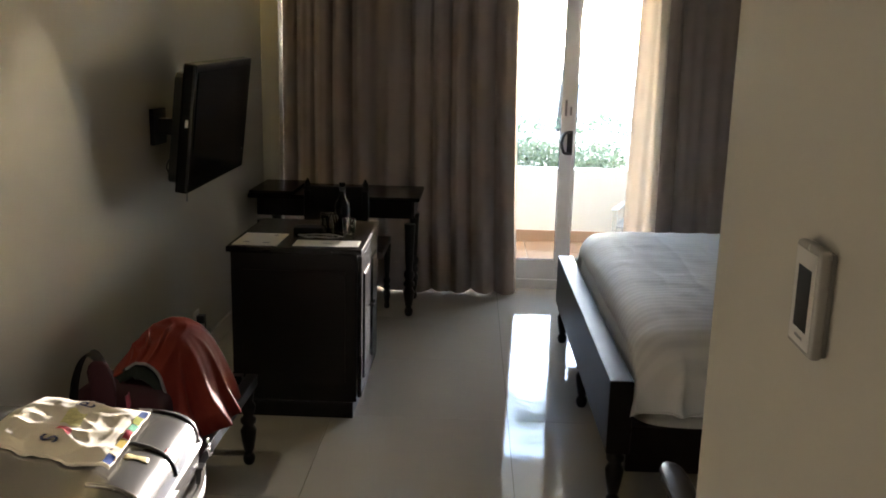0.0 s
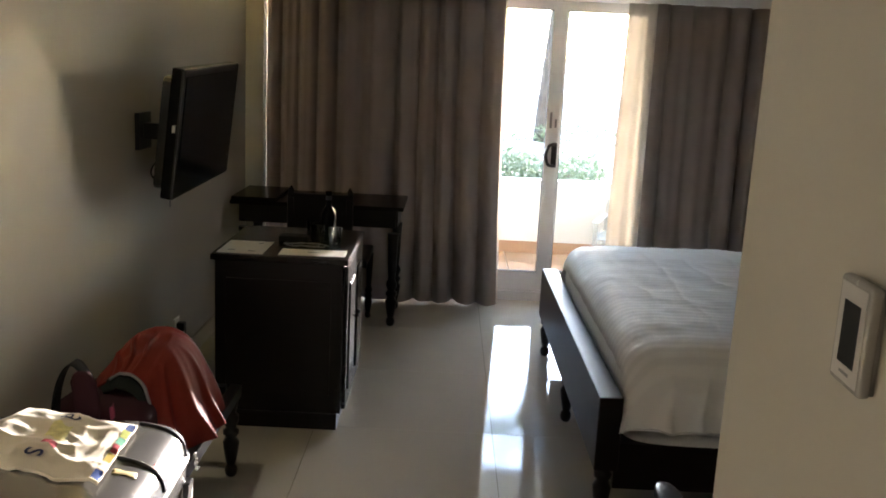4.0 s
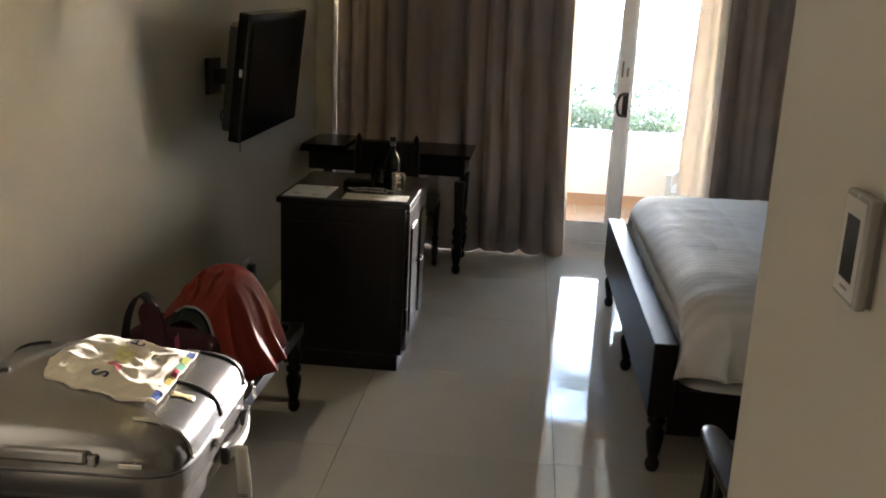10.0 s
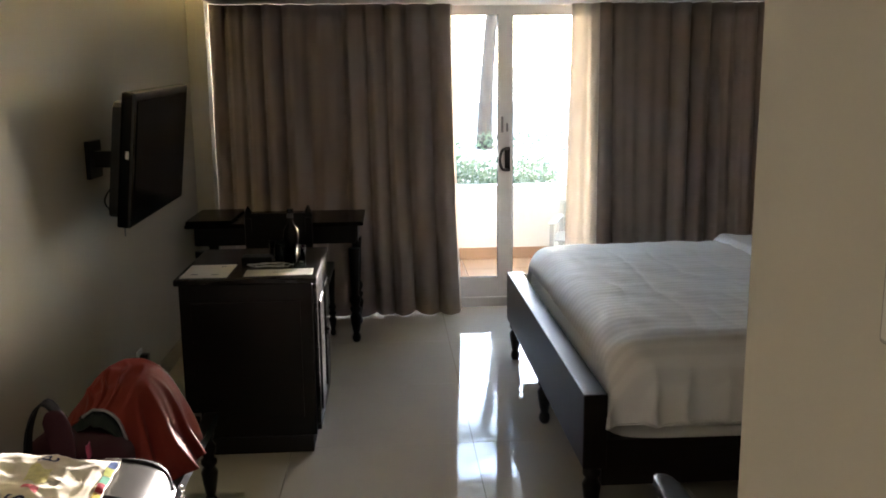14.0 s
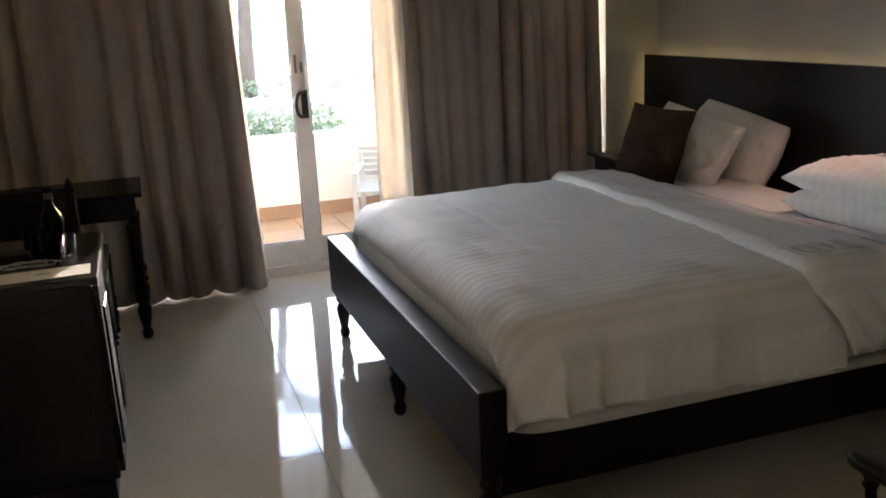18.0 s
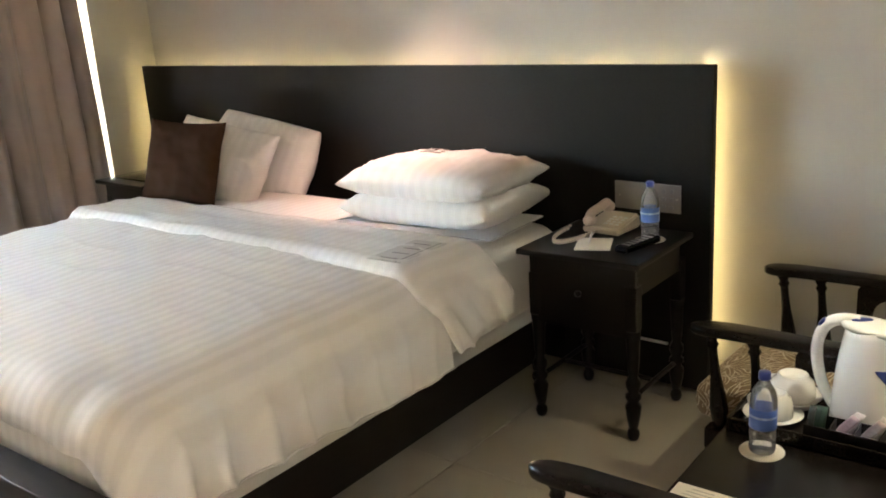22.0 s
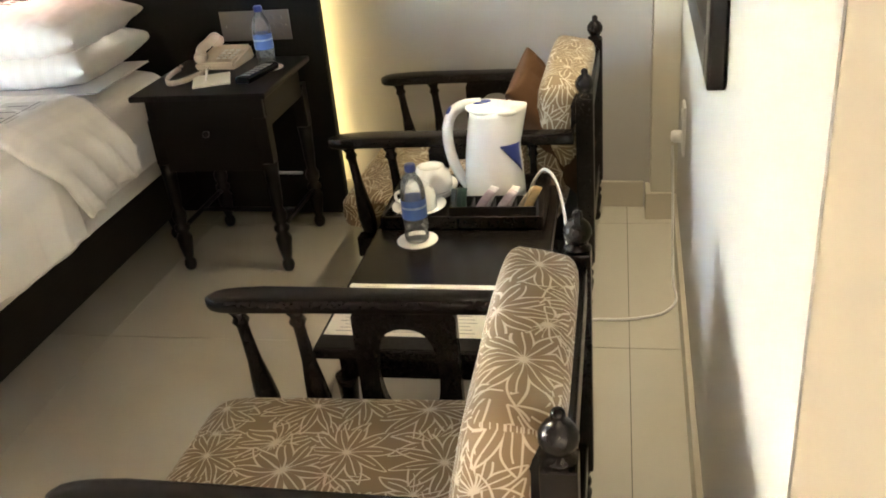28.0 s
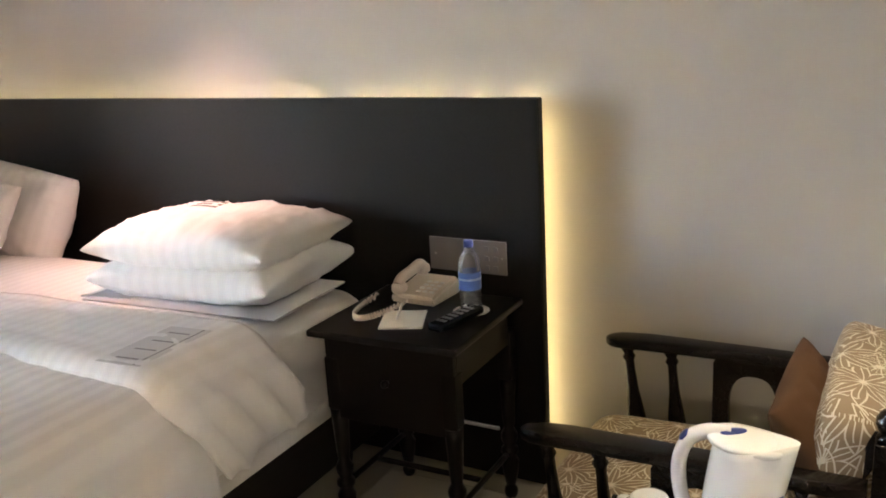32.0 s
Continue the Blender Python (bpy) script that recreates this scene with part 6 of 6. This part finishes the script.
# ---- woven mark on the sheet ----
mark = thing("bed_card", "grey printed cloth label lying on the turned-back sheet", "label", pose(2.215, 3.335, 0.7195, 0, 2.0, 4))
part("cloth", box(-0.135, 0.135, -0.065, 0.065, 0.0, 0.0012, 0), cloth("grey_white_cloth", (0.60, 0.585, 0.57), 600.0), mark)
for k in range(4):
    part("stroke", box(-0.10 + k * 0.062, -0.093 + k * 0.062, -0.03, 0.035, 0.0013, 0.0017, 0), INK, mark)
part("stroke", box(-0.13, 0.13, -0.047, -0.043, 0.0013, 0.0017, 0), INK, mark)
solo("blanket", box(-0.19, 0.19, -0.36, 0.36, 0.0, 0.006, 0.002), cloth("grey_blanket", (0.42, 0.42, 0.43), 500.0), "folded grey cloth under the stacked pillows", "blanket", pose(2.745, 3.62, 0.667, 0, 0, 2))

# ---- recessed downlights and added fill lights ----
def downlight(x, y, power, colour, spot, aim, label, blend=0.7):
    t = thing("downlight", label, "downlight", group="ceiling downlights")
    part("ring", lathe(((0.030, CEIL_Z - 0.003), (0.046, CEIL_Z - 0.004), (0.046, CEIL_Z - 0.0005), (0.030, CEIL_Z - 0.0003)), 20, Matrix.Translation((x, y, 0))), CHROME, t)
    part("bulb", lathe(((0.002, CEIL_Z - 0.0045), (0.026, CEIL_Z - 0.0045), (0.026, CEIL_Z - 0.0031), (0.002, CEIL_Z - 0.0031)), 16, Matrix.Translation((x, y, 0))), BULB, t)
    lamp("downlight_beam", "SPOT", look((x, y, CEIL_Z - 0.012), aim), power, colour, size=0.025, spot=spot, blend=blend)


downlight(2.78, 3.86, BED_W, (1.0, 0.64, 0.49), 62, (3.12, 4.08, 0), "recessed warm downlight above the pillows", 1.0)
# Unseen fill added to lift the passage wall a little.
downlight(0.34, 0.50, HALL_FILL_W, (1.0, 0.96, 0.89), 62, (0.74, 0.95, 1.30), "added warm fill light aimed at the passage wall")
# Fill light with no known fitting; brightens the floor behind the armchairs.
downlight(2.40, 1.63, SEAT_FILL_W, (1.0, 0.92, 0.62), 80, (2.42, 1.53, 0), "added yellowish fill light above the armchairs", 1.0)
downlight(-0.79, 3.08, WASH_W, (1.0, 0.93, 0.66), 62, (-0.86, 3.08, 0), "recessed yellowish downlight washing the wall by the television")

# ---- floor tiles ----
TX, TY, TW, TD = 0.600, 1.610, 0.8045, 0.7925
tile_mesh = bpy.data.meshes.new("floor_tile")
b = box(0.0012, TW - 0.0012, 0.0012, TD - 0.0012, -0.006, 0.0)
b.to_mesh(tile_mesh)
b.free()
tile_mesh.materials.append(TILE)
for i in range(-3, 4):
    for j in range(-4, 7):
        x, y = TX + i * TW, TY + j * TD
        if y + TD < BACK or y > FAR or (j < -1 and i > 0):
            continue
        ob = new("floor_tile", tile_mesh)
        ob.location = (x, y, 0)
        ob.parent = floor
